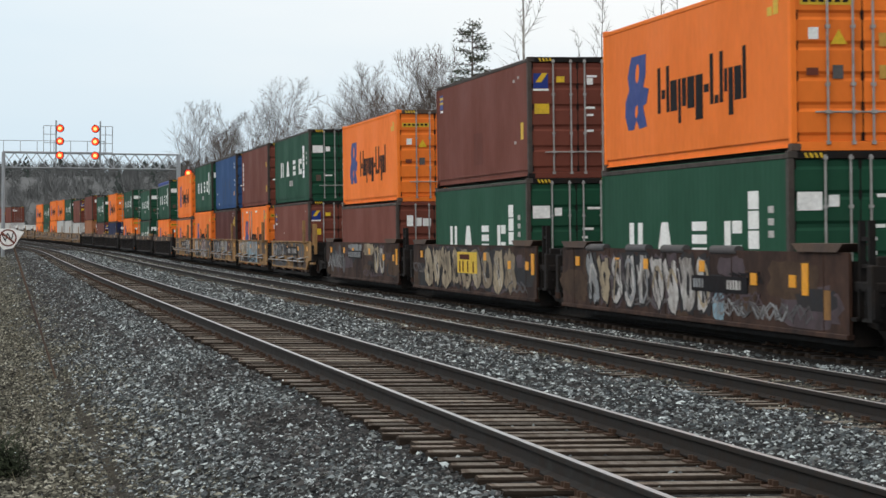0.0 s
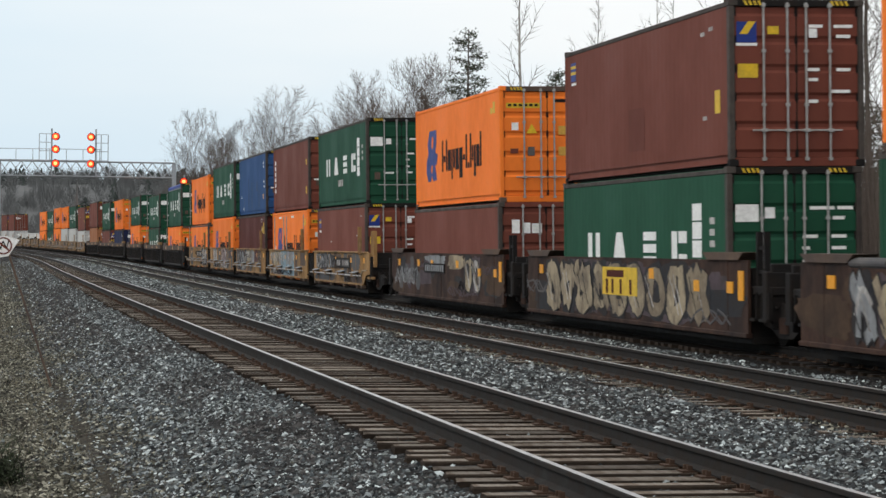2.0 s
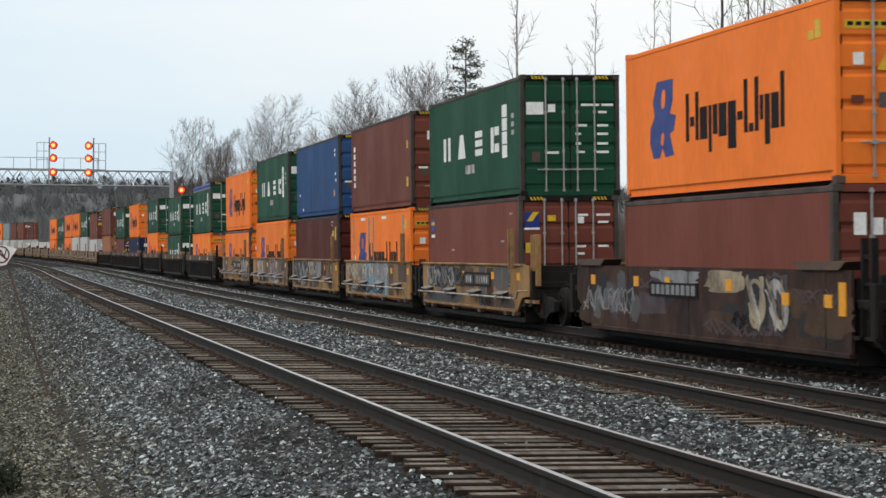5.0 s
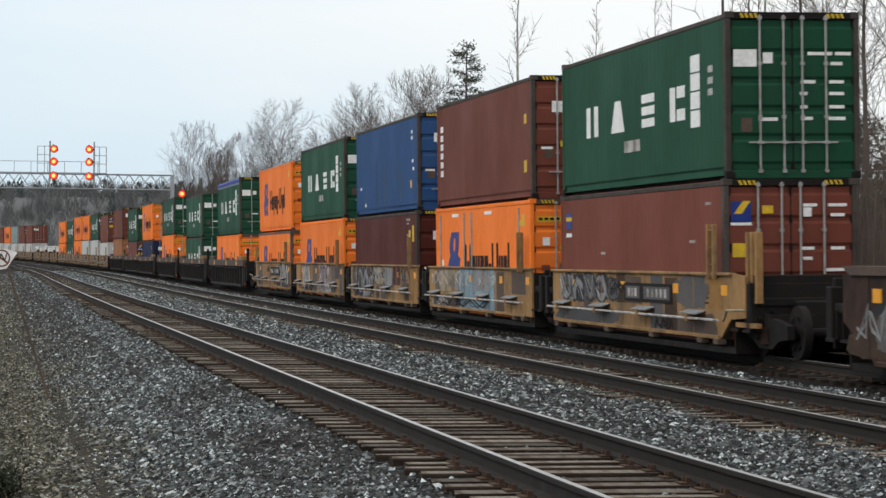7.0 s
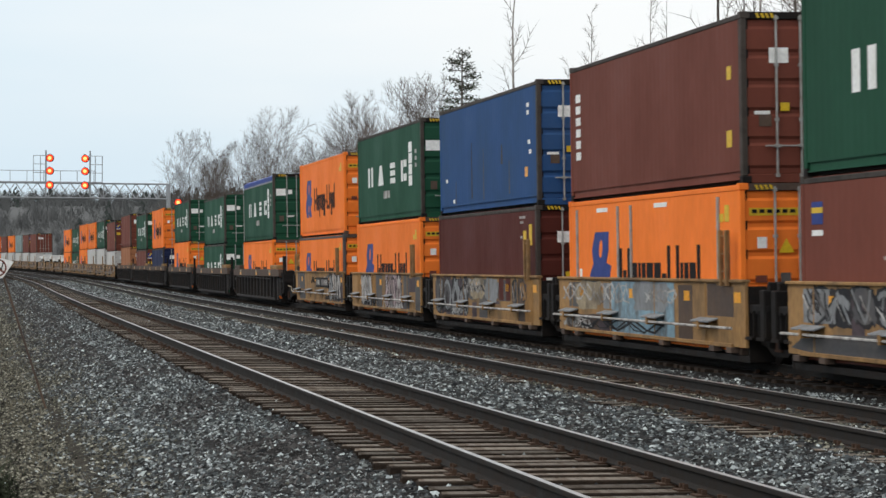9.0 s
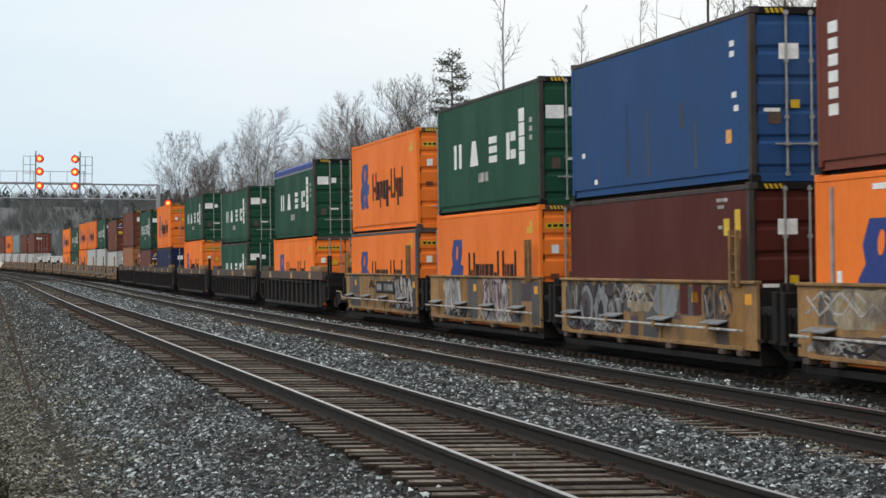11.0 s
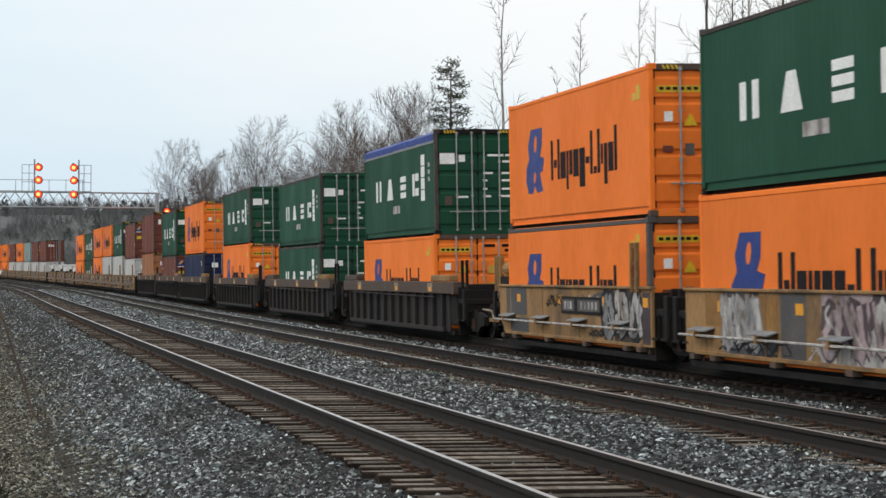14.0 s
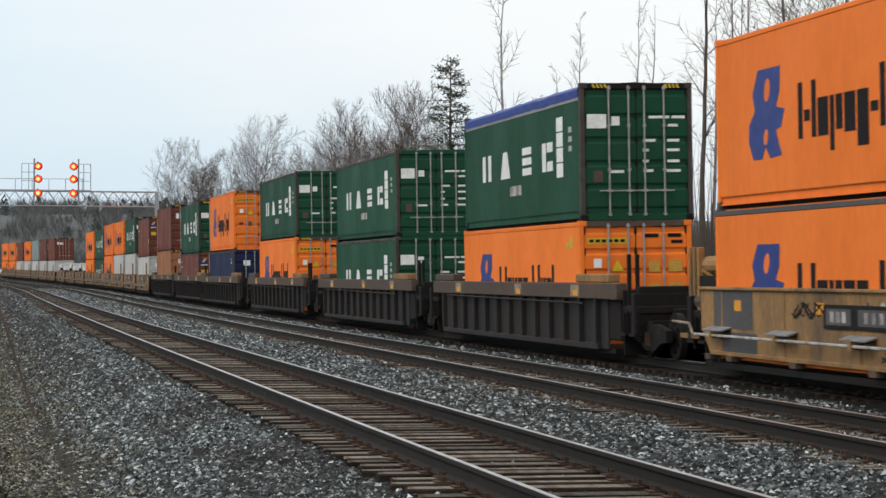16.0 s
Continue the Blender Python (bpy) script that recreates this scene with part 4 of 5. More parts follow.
        tube(bm, (x - d * 0.55, y + 0.16, 0.78), (x + d * 0.45, y + 0.16, 0.80), 0.024, 6)
        part("bent_rail", bm, CREAM, w, "pale bent grab rail")
        for q in range(3):
            bm = tube(bmesh.new(), (x - d * (0.35 - 0.1 * q), 1.1, 1.0), (x - d * (0.30 - 0.12 * q), 1.15, 1.7 + 0.1 * q), 0.03, 6)
            tube(bm, (x - d * (0.30 - 0.12 * q), 1.15, 1.7 + 0.1 * q), (x - d * (0.75 - 0.1 * q), 1.05, 1.55), 0.03, 6)
            part("air_hose", bm, DARK if q % 2 else OCHRE, w)
        part("brake_cylinder", tube(bmesh.new(), (x - d * 0.5, 1.08, 1.15), (x - d * 0.1, 1.08, 1.15), 0.17, 12), CHORD, w)
    sets = bogie(w, a - 1.0)
    return w, sets


def plate_wagon(seed, front=-8.4, coat=RUST):
    """Longer well unit with smooth full-height plate sides."""
    w = tagged(new("well_wagon"), "rusty brown well wagon covered with pale graffiti", "well wagon", "rusty articulated well wagons")
    a, b, y, low = front, 8.4, 1.34, 0.16
    for sgn in (1, -1):
        yy = sorted((sgn * (y - 0.05), sgn * y))
        rear = [(b, 0.75), (b - 1.3, low)] if seed == 3 else [(b, low)]
        part("side_plate", prism(bmesh.new(), ([(a, 1.43), (b, 1.43)] + rear + [(a, low)])[::-1], yy[0], yy[1]), coat, w)
        part("bottom_flange", boxes((a, b - 1.35 * (seed == 3), sgn * y - 0.08, sgn * y + 0.04, low - 0.03, low + 0.05), bevel=0.01), coat, w)
    part("well_floor", boxes((a, b, -1.25, 1.25, 0.03, 0.135)), DARK, w)
    for x in (a + 0.6, b - 2.0):
        bm = bmesh.new()
        prism(bm, [(x - 0.5, 1.56), (x + 1.9, 1.56), (x + 1.6, 1.43), (x - 0.2, 1.43)], y - 0.35, y + 0.05)
        part("top_guide", bm, CHORD, w)
    for x in (-7.6, -5.6, -2.6, 1.2, 3.4, 6.8):
        patch(w, x, x + 0.34, y, 0.86 + 0.18 * (x > -4), 1.06 + 0.18 * (x > -4), AMBER, "reflector", "amber reflector", 0.016)
    patch(w, -8.2, -7.9, y, 0.75, 1.25, AMBER, "reflector", "tall amber reflector", 0.016)
    platform(w, a - 0.35, 1, DARK), platform(w, b + 0.35, -1, DARK)
    part("end_ladder", boxes((a - 0.5, a - 0.42, 1.1, 1.2, 0.5, 1.9), (a - 0.1, a - 0.02, 1.1, 1.2, 0.5, 1.9), (a - 0.5, a - 0.02, 1.12, 1.18, 1.2, 1.26), (a - 0.5, a - 0.02, 1.12, 1.18, 1.6, 1.66)), DARK, w)
    rng = random.Random(seed + 50)
    for k in range(16):
        blob(w, rng.uniform(a + 1, b - 1), rng.uniform(0.4, 1.1), rng.uniform(0.4, 1.6), rng.uniform(0.12, 0.4), y, rng.choice((PLUM, SMUDGE, SMUDGE, CHARCOAL, RUST, CHARCOAL)), rng, 0.0006 + 0.0003 * k, lo=0.22)
    for k in range(5):
        scribble(w, y + 0.006, rng.uniform(a + 0.8, b - 1), rng.uniform(0.4, 1.15), rng.uniform(0.3, 0.8), rng.uniform(0.08, 0.16), rng.choice((DULL, DULL, PLUM, BLACKPAINT)), seed * 31 + k, 0.22)
    for x in (a + 1.1, -4.2, 0.0, 4.2, b - 1.1):
        part("side_seam", boxes((x, x + 0.03, y, y + 0.010, low + 0.06, 1.40)), coat, w)
    if seed == 1:
        graffiti(w, y + 0.006, -3.0, 6.1, 0.20, 1.40, (SPRAY, SPRAY, CREAM, SILVER), CHARCOAL, 21, 9, 0.2, 0.12)
        for x in (5.4, 2.1, -0.5, -3.7):
            bm = bmesh.new()
            bmesh.ops.create_cone(bm, cap_ends=True, segments=14, radius1=0.085, radius2=0.085, depth=1.5, matrix=Matrix.Translation((x, y - 0.05, 1.43)) @ Matrix.Rotation(math.pi / 2, 4, "Y"))
            part("rolled_guide", bm, DULL, w, "rounded guide with pale overspray")
        patch(w, -5.1, -1.8, y, 0.70, 0.98, BLACKPAINT, "number_board", "black number panel", 0.022)
        for x, n, m in ((-2.55, 4, SILVER), (-4.75, 5, SPRAY)):
            for k in range(n):
                patch(w, x + 0.17 * k, x + 0.12 + 0.17 * k, y + 0.022, 0.76, 0.92, m, "lettering_bar", "", 0.003)
        blob(w, -3.4, 0.45, 0.35, 0.3, y, LIGHTBLUE, rng, 0.004, lo=0.22), blob(w, -4.2, 1.15, 0.8, 0.18, y, PLUM, rng, 0.004, lo=0.22)
        for k, x in enumerate((-4.4, -5.6, -6.8, -7.9)):
            scribble(w, y + 0.006, x, 0.45, 0.45, 0.14, DULL if k % 2 else SILVER, 77 + k, 0.22)
        patch(w, -9.2, -8.9, y, 0.40, 0.85, OCHRE, "paint_patch", "", 0.006)
    elif seed == 2:
        blob(w, 0.2, 0.8, 6.4, 0.56, y, PLUM, rng, 0.006, lo=0.22)
        graffiti(w, y + 0.006, -6.2, 6.5, 0.22, 1.40, (CREAM, CREAM, CREAM, SANDWASH), CHARCOAL, 34, 9, 0.2, 0.21)
        patch(w, -1.4, 1.3, y, 0.68, 1.24, YELLOW, "paint_patch", "yellow painted block", 0.022)
        patch(w, -0.4, 0.95, y + 0.022, 1.04, 1.18, OXBLOOD, "lettering_bar", "", 0.003)
        for x in (-1.0, -0.25, 0.4, 0.85):
            patch(w, x, x + 0.17, y + 0.022, 0.71, 1.0, OXBLOOD, "lettering_bar", "", 0.003)
    elif seed == 3:
        for k in range(7):
            blob(w, 3.7 + 0.5 * k, 0.62 + 0.22 * (k % 3), 0.34, 0.26, y, (DULL, CHARCOAL, DULL, PLUM)[k % 4], rng, 0.0062 + 0.0003 * k, lo=0.3)
        for k in range(3):
            scribble(w, y + 0.006, 4.2 + 1.1 * k, 0.75, 0.45, 0.26, SILVER, 45 + k, 0.3)
        graffiti(w, y + 0.006, -5.6, -3.4, 0.30, 1.38, (SPRAY, CREAM), CHARCOAL, 48, 2, 0.2, 0.1)
        patch(w, -0.6, 2.6, y, 0.88, 1.14, BLACKPAINT, "number_board", "black number panel", 0.022)
        for k in range(9):
            patch(w, -0.45 + 0.33 * k, -0.22 + 0.33 * k, y + 0.022, 0.92, 1.10, SILVER, "lettering_bar", "", 0.003)
        blob(w, 0.9, 1.25, 1.6, 0.13, y, SILVER, rng, 0.006, lo=0.22), blob(w, -2.2, 1.2, 1.2, 0.2, y, CREAM, rng, 0.006, lo=0.22)
    sets = bogie(w, a - 1.1)
    return w, sets


def dark_wagon():
    """Fifty-three-foot well unit: a deep top chord over recessed ribbed sides."""
    w = tagged(new("well_wagon"), "black-brown well wagon with ribbed recessed sides", "well wagon", "dark ribbed well wagons")
    a, b, y = -9.6, 9.6, 1.38
    for sgn in (1, -1):
        yy = sorted((sgn * (y - 0.22), sgn * y))
        part("top_chord", boxes((a, b, yy[0], yy[1], 1.12, 1.44), bevel=0.015), CHORD, w)
        yy = sorted((sgn * (y - 0.16), sgn * (y - 0.12)))
        part("side_sheet", boxes((a + 1.1, b - 0.9, yy[0], yy[1], 0.12, 1.12)), WELLDARK, w)
        yy = sorted((sgn * (y - 0.16), sgn * (y - 0.02)))
        part("bottom_angle", boxes((a + 1.6, b - 1.2, yy[0], yy[1], 0.10, 0.22), bevel=0.01), WELLDARK, w)
        for k in range(13):
            x = a + 1.7 + k * (16.2 / 12)
            part("rib", boxes((x, x + 0.12, sorted((sgn * (y - 0.13), sgn * (y - 0.01)))[0], sorted((sgn * (y - 0.13), sgn * (y - 0.01)))[1], 0.2, 1.12), bevel=0.012), WELLDARK, w)
    part("pipe", tube(bmesh.new(), (a + 2.6, y + 0.02, 1.02), (b - 2, y + 0.02, 1.08), 0.02, 6), WELLDARK, w)
    part("well_floor", boxes((a + 0.8, b - 0.8, -1.2, 1.2, 0.03, 0.135)), DARK, w)
    for x0, x1 in ((a + 0.8, a + 3.4), (b - 2.6, b - 0.1)):
        part("top_guide", boxes((x0, x1, y - 0.30, y - 0.04, 1.45, 1.62), bevel=0.02), TAN if x0 < 0 else CHORD, w, "worn tan container guide")
    for x in (-6.6, -1.2, 5.8):
        patch(w, x, x + 0.7, y, 1.16, 1.40, CREAM, "paint_patch")
        patch(w, x + 0.1, x + 0.5, y + 0.004, 1.17, 1.29, AMBER, "reflector", "amber reflector", 0.004)
    part("end_bulkhead", boxes((a + 0.2, a + 1.5, -1.22, 1.24, 0.3, 1.1), bevel=0.03), DARK, w)
    part("end_bulkhead", boxes((b - 1.3, b - 0.2, -1.2, 1.2, 0.35, 1.1), bevel=0.03), DARK, w)
    platform(w, a - 0.5, 1, DARK), platform(w, b + 0.5, -1, DARK)
    for x in (a - 0.3, a - 0.9):
        part("ladder_post", boxes((x, x + 0.07, 1.15, 1.22, 0.9, 2.0)), DARK, w)
    sets = bogie(w, a - 1.2)
    return w, sets


# ---------------- the train: what stands where at the start ----------------
HI, LO, SILL = 2.896, 2.591, 0.14
SPEED = 8.22
KINDS = {
    "orange": (ORANGE, "bright orange container with dark logo bars on its side", "emblem", "orange", CHORD),
    "orange_top": (ORANGE, "orange open-top container with grey posts and dark logo bars", "ribs", "orange", CHORD),
    "green": (GREEN, "dark green container with white logo shapes on its side", "letters", "green", DARK),
    "maroon": (MAROON, "dull maroon container with door signs and scratches", "plates", "maroon", DARK),
    "maroon_patched": (MAROON, "dull maroon container with a darker repair patch", "patched", "maroon", DARK),
    "oxblood": (OXBLOOD, "dark oxblood container with yellow warning stickers", "warning", "plain", DARK),
    "orange_band": (ORANGE, "orange container with a grey upper rail", "emblem", "orange", CHORD),
    "maroon_plain": (MAROON, "dull maroon container with white marks at one end", "column", "plain", DARK),
    "maroon_blocks": (MAROON, "maroon container with white lettering blocks on its door", "", "grouped", DARK),
    "blue": (BLUE, "scuffed blue container with rusty streaks", "speckle", "plain", DARK),
    "navy": (NAVY, "navy blue container with white labels", "speckle", "plain", DARK),
    "white": (WHITE, "dirty white container with plain sides", "", "plain", DARK),
    "brown": (BROWN, "light brown container with faded paint", "", "plain", DARK),
    "grey": (GREY, "grey-green container with white marks", "speckle", "plain", DARK),
}
# door end at the start, upper and its height, lower and its height, wagon, wagon's middle
UNITS = [
    (18.2, None, 0, None, 0, "plate0", 23.2),
    (37.7, "orange", HI, "green", HI, "plate1", 44.6),
    (57.2, "maroon_patched", HI, "green", HI, "plate2", 64.1),
    (76.4, "orange", HI, "maroon_blocks", LO, "plate3", 83.7),
    (98.4, "green", HI, "maroon", HI, "tan_first", 104.5),
    (113.7, "maroon_plain", HI, "orange_top", HI, "tan", 120.0),
    (129.1, "blue", HI, "oxblood", HI, "tan", 135.3),
    (144.3, "green", HI, "orange", HI, "tan", 150.6),
    (159.8, "orange", HI, "orange_band", LO, "tan_last", 166.1),
    (181.5, "green_tarp", HI, "orange", LO, "dark", 187.6),
    (204.1, "green", LO, "green", LO, "dark", 210.2),
    (227.4, "green", LO, "orange", HI, "dark", 233.5),
    (250.9, "orange", HI, "navy", LO, "dark", 257.0),
    (270.0, "green", HI, "maroon", LO, "dark", 276.0),
    (290.4, "maroon_blocks", HI, "brown", HI, "dark", 297.0),
    (311.5, "maroon", HI, "white", LO, "tan", 317.6),
    (327.4, "green", HI, "white", HI, "tan", 333.3),
    (342.2, "orange", HI, "white", HI, "tan", 348.2),
    (355.9, "orange", HI, "orange", HI, "tan", 362.0),
    (369.4, "green", HI, "green", LO, "tan", 375.5),
    (384.0, "orange", HI, "orange", LO, "tan", 390.0),
    (400.0, None, 0, "wrapped", LO, "tan", 406.0),
    (416.0, None, 0, "wrapped", LO, "tan", 422.0),
    (432.0, None, 0, "wrapped", LO, "tan", 438.0),
    (449.5, "maroon_blocks", HI, "white", LO, "tan", 455.6),
    (465.0, "maroon", HI, "white", LO, "tan", 471.0),
    (480.4, "grey", HI, "white", LO, "tan", 486.4),
    (495.8, "orange", HI, "white", LO, "tan", 501.8),
    (511.2, "maroon_plain", HI, "white", LO, "tan", 517.2),
    (526.6, "orange", HI, "orange", LO, "tan", 532.6),
    (542.0, "orange", HI, "orange", LO, "tan", 548.0),
]
MOVING, WHEELS = [], []
_made = {}


def box_of(kind, h):
    """A container of that kind: built once, then copied."""
    if (kind, h) in _made:
        return copy_thing(_made[kind, h], Matrix())
    tarp = kind == "green_tarp"
    coat, label, marks, stickers, dark = KINDS["green" if tarp else kind]
    label = "dark green open-top container under a blue tarpaulin" if tarp else label
    c = container("shipping_container", coat, h, label, "container", marks, dark, stickers, tarp, DULL if kind == "orange_band" else RIM if coat in (GREEN, MAROON, OXBLOOD, BLUE, NAVY) else None)
    tagged(c, group="containers on the train")
    _made[kind, h] = c
    return c


def wagon_of(kind, i):
    if kind.startswith("plate"):
        return plate_wagon(i, -10.0 if kind == "plate1" else -8.4)
    if kind == "dark":
        return dark_wagon()
    w, sets = tan_wagon(i, kind == "tan_first", kind == "tan_last", kind != "tan")
    if i > 8:
        return w, sets
    rng = random.Random(i)
    y = 1.322
    if i == 4:
        graffiti(w, y, 0.6, 5.6, 0.74, 1.36, (DULL, SILVER), CHARCOAL, 5, 5, 0.3, 0.08)
        blob(w, 3.4, 0.46, 3.0, 0.18, 1.32, DULL, rng, 0.005), blob(w, -4.4, 1.06, 1.0, 0.28, 1.32, DULL, rng, 0.005)
    elif i == 5:
        patch(w, -2.6, 1.9, 1.32, 0.31, 1.34, LIGHTBLUE, "paint_patch", "light blue sprayed panel", 0.005)
        blob(w, -1.0, 1.05, 1.3, 0.3, 1.32, SILVER, rng, 0.0065), blob(w, 3.9, 1.06, 1.2, 0.3, 1.32, CREAM, rng, 0.006)
        scribble(w, 1.328, -0.4, 0.47, 1.6, 0.12, CHARCOAL, 7), scribble(w, 1.328, 1.2, 1.1, 0.6, 0.2, SPRAY, 8), scribble(w, 1.328, 3.9, 1.1, 0.7, 0.18, SPRAY, 9)
    elif i == 6:
        graffiti(w, y, 1.4, 6.0, 0.32, 1.38, (SILVER, SILVER, DULL), CHARCOAL, 12, 4, 0.3, 0.13)
        blob(w, 0.2, 1.06, 0.9, 0.28, 1.32, CREAM, rng, 0.006), blob(w, -1.6, 1.06, 0.8, 0.3, 1.32, SILVER, rng, 0.006)
        scribble(w, 1.328, 0.2, 1.12, 0.5, 0.18, SPRAY, 10)
        for x in (-3.0, -3.8):
            patch(w, x, x + 0.5, 1.32, 0.80, 1.34, OXBLOOD, "paint_patch", "", 0.006)
        graffiti(w, y, -5.6, -3.9, 0.74, 1.36, (DULL, OCHRE), CHARCOAL, 14, 2, 0.3, 0.07)
    elif i == 7:
        graffiti(w, y, 2.2, 4.4, 0.32, 1.39, (SPRAY, SPRAY), SILVER, 16, 3, 0.3, 0.10)
        patch(w, -3.4, -0.6, 1.32, 0.32, 1.36, PINK, "paint_patch", "pale pink sprayed panel", 0.005)
        graffiti(w, y + 0.004, -3.6, -0.6, 0.32, 1.36, (PINK, SPRAY), PLUM, 17, 3, 0.3, 0.10)
        blob(w, -2.2, 0.5, 1.7, 0.2, 1.32, SPRAY, rng, 0.009)
    else:
        patch(w, 3.6, 5.7, 1.32, 0.72, 1.36, DULL, "paint_patch", "grey painted panel", 0.005), patch(w, 3.4, 5.3, 1.32, 0.31, 0.66, DULL, "paint_patch", "", 0.005)
        graffiti(w, y, -6.2, -3.2, 0.31, 1.39, (SPRAY, SPRAY, SILVER), CHARCOAL, 19, 3, 0.3, 0.14)
        for g in range(8):
            k = g * math.pi / 4
            stroke(w, [(-1.6, 1.03), (-1.6 + 0.13 * math.cos(k), 1.03 + 0.10 * math.sin(k)), (-1.6 + 0.27 * math.cos(k), 1.03 + 0.2 * math.sin(k))], 0.04, 1.322, PLUM, 0.004 + 0.0002 * g)
    return w, sets


def build_train():
    for i, (s, up, uh, low, lh, wagon, mid) in enumerate(UNITS):
        kind = wagon
        if i > 15 and ("far", wagon) in _made:
            w, sets = copy_thing(_made["far", wagon], Matrix()), []
        elif wagon == "dark" and "dark" in _made:
            w = copy_thing(_made["dark"], Matrix())
            sets = [(o, o.matrix_basis.translation.x) for o in w.children_recursive if o.name.startswith("wheelset")]
        else:
            w, sets = wagon_of(kind, i)
            if wagon == "dark":
                _made["dark"] = w
            if i >= 15:
                _made["far", wagon] = w
        MOVING.append((w, mid, 0.0))
        if i < 12:
            WHEELS.extend(sets)
        if low == "wrapped":
            if "wrapped" not in _made:
                _made["wrapped"] = load = wrapped_load()
            else:
                load = copy_thing(_made["wrapped"], Matrix())
            MOVING.append((load, s + L / 2, SILL))
        elif low:
            MOVING.append((box_of(low, lh), s + L / 2, SILL))
        if up:
            MOVING.append((box_of(up, uh), s + L / 2, SILL + lh))


def motions():
    """The train rolls towards the camera at a steady pace; its wheels turn."""
    for ob, s, z in MOVING:
        walk(ob, [(t, on_train(s - SPEED * t, z)) for t in range(17)])
    spin = SPEED / 0.44
    for w, dx in WHEELS:
        walk(w, [(k * 0.08, Matrix.Translation((dx, 0, 0.44)) @ Matrix.Rotation(-spin * k * 0.08, 4, "Y")) for k in range(201)])


# ---------------- loose stones on the bed ----------------
def build_stones():
    rng = np.random.default_rng(4)
    n = 560000
    s, e = 11 + 235 * rng.random(n) ** 2.5, np.where(rng.random(n) < 0.42, rng.uniform(-2.4, 3.4, n), rng.uniform(-0.6, 13.0, n))
    px, py = np.interp(s, LINE, LX) + e * np.cos(0.192), np.interp(s, LINE, LY) + e * np.sin(0.192)
    keep = (np.abs(px / np.maximum(py, 1)) < 0.21) & (py > 11.5) & (py < 245)
    for t in TRACKS:
        for r in (-0.7535, 0.7535):
            keep &= np.abs(e - t - r) > 0.11
    keep &= ~((np.abs(e - TRACKS[0]) < 1.28) & (rng.random(n) > 0.06))
    keep &= ~((np.abs(e - TRACKS[1]) < 1.0) & (rng.random(n) > 0.85))
    keep &= e < 12.0 + 0.3 * rng.random(n)
    s, e, px, py = s[keep], e[keep], px[keep], py[keep]
    k = len(s)
    z = np.array([height(a) + relief(b, a) for a, b in zip(e, s)]) + 0.0654 * (s / 100) ** 2
    field = np.array([noise.noise((b * 0.22, a * 0.55, 7)) for a, b in zip(e, s)])
    earth = (e + 0.75 * field + rng.normal(0, 0.5, k)) < 1.4
    soot = ((e > 2.35 + 0.5 * field) & (e < 3.7) & (rng.random(k) < 0.32 + 0.5 * field)) | (rng.random(k) < 0.14 + 0.3 * field) | ((e < 2.7) & (rng.random(k) < np.clip((s - 40) / 30, 0, 0.6)))
    earth |= (np.abs(e - TRACKS[1]) < 1.15) & (rng.random(k) < 0.7)
    kind = np.where(earth, 2, np.where(soot, 1, 0))
    size = rng.uniform(0.010, 0.026, k) * np.where(earth, 0.92, 1.0) * (0.85 + np.minimum(s, 150) / 95) * np.where(rng.random(k) > 0.97, 1.5, 1.0)
    corner = np.array([(1.3, 0, -0.3), (-1.3, 0, -0.3), (0, 1.3, -0.3), (0, -1.3, -0.3), (0, 0, 1.3)])
    v = (corner[None] * rng.uniform(0.7, 1.15, (k, 5, 1)) + rng.uniform(-0.45, 0.45, (k, 5, 3))) * np.stack([rng.uniform(1.0, 1.45, k), rng.uniform(0.6, 1.1, k), rng.uniform(0.4, 0.85, k)], 1)[:, None]
    a = rng.uniform(0, 6.28, k)
    b = rng.uniform(-0.45, 0.45, k)
    x, y, q = v[..., 0].copy(), v[..., 1].copy(), v[..., 2].copy()
    y, q = y * np.cos(b)[:, None] - q * np.sin(b)[:, None], y * np.sin(b)[:, None] + q * np.cos(b)[:, None]
    x, y = x * np.cos(a)[:, None] - y * np.sin(a)[:, None], x * np.sin(a)[:, None] + y * np.cos(a)[:, None]
    v = np.stack([x, y, q], 2) * size[:, None, None] + np.stack([px, py, z + size * 0.1], 1)[:, None]
    tris = np.array([(0, 2, 4), (2, 1, 4), (1, 3, 4), (3, 0, 4)])
    f = (tris[None] + 5 * np.arange(k)[:, None, None]).reshape(-1)
    me = bpy.data.meshes.new("ballast_stones")
    me.vertices.add(5 * k), me.loops.add(len(f)), me.polygons.add(4 * k)
    me.vertices.foreach_set("co", v.reshape(-1))
    me.loops.foreach_set("vertex_index", f)
    me.polygons.foreach_set("loop_start", np.arange(0, len(f), 3))
    me.update(calc_edges=True)
    for coat in (STONE, SOOTSTONE, CINDER):
        me.materials.append(coat)
    me.polygons.foreach_set("material_index", np.repeat(kind, 4).astype(np.int32))
    tagged(new("ballast_stones", me), "crushed grey ballast stones between the tracks", "gravel", kind="stuff")


# ---------------- trees ----------------
class Limbs:
    """Collects tapered limbs as one mesh."""

    def __init__(self):
        self.v, self.f = [], []

    def add(self, a, b, r0, r1, sides=4):
        d = (b - a).normalized()
        u = d.orthogonal().normalized()
        w = d.cross(u)
        k = len(self.v)
        for p, r in ((a, r0), (b, r1)):
            for i in range(sides):
                g = 2 * math.pi * i / sides
                self.v.append(p + (u * math.cos(g) + w * math.sin(g)) * r)
        for i in range(sides):
            j = (i + 1) % sides
            self.f.append((k + i, k + j, k + sides + j, k + sides + i))


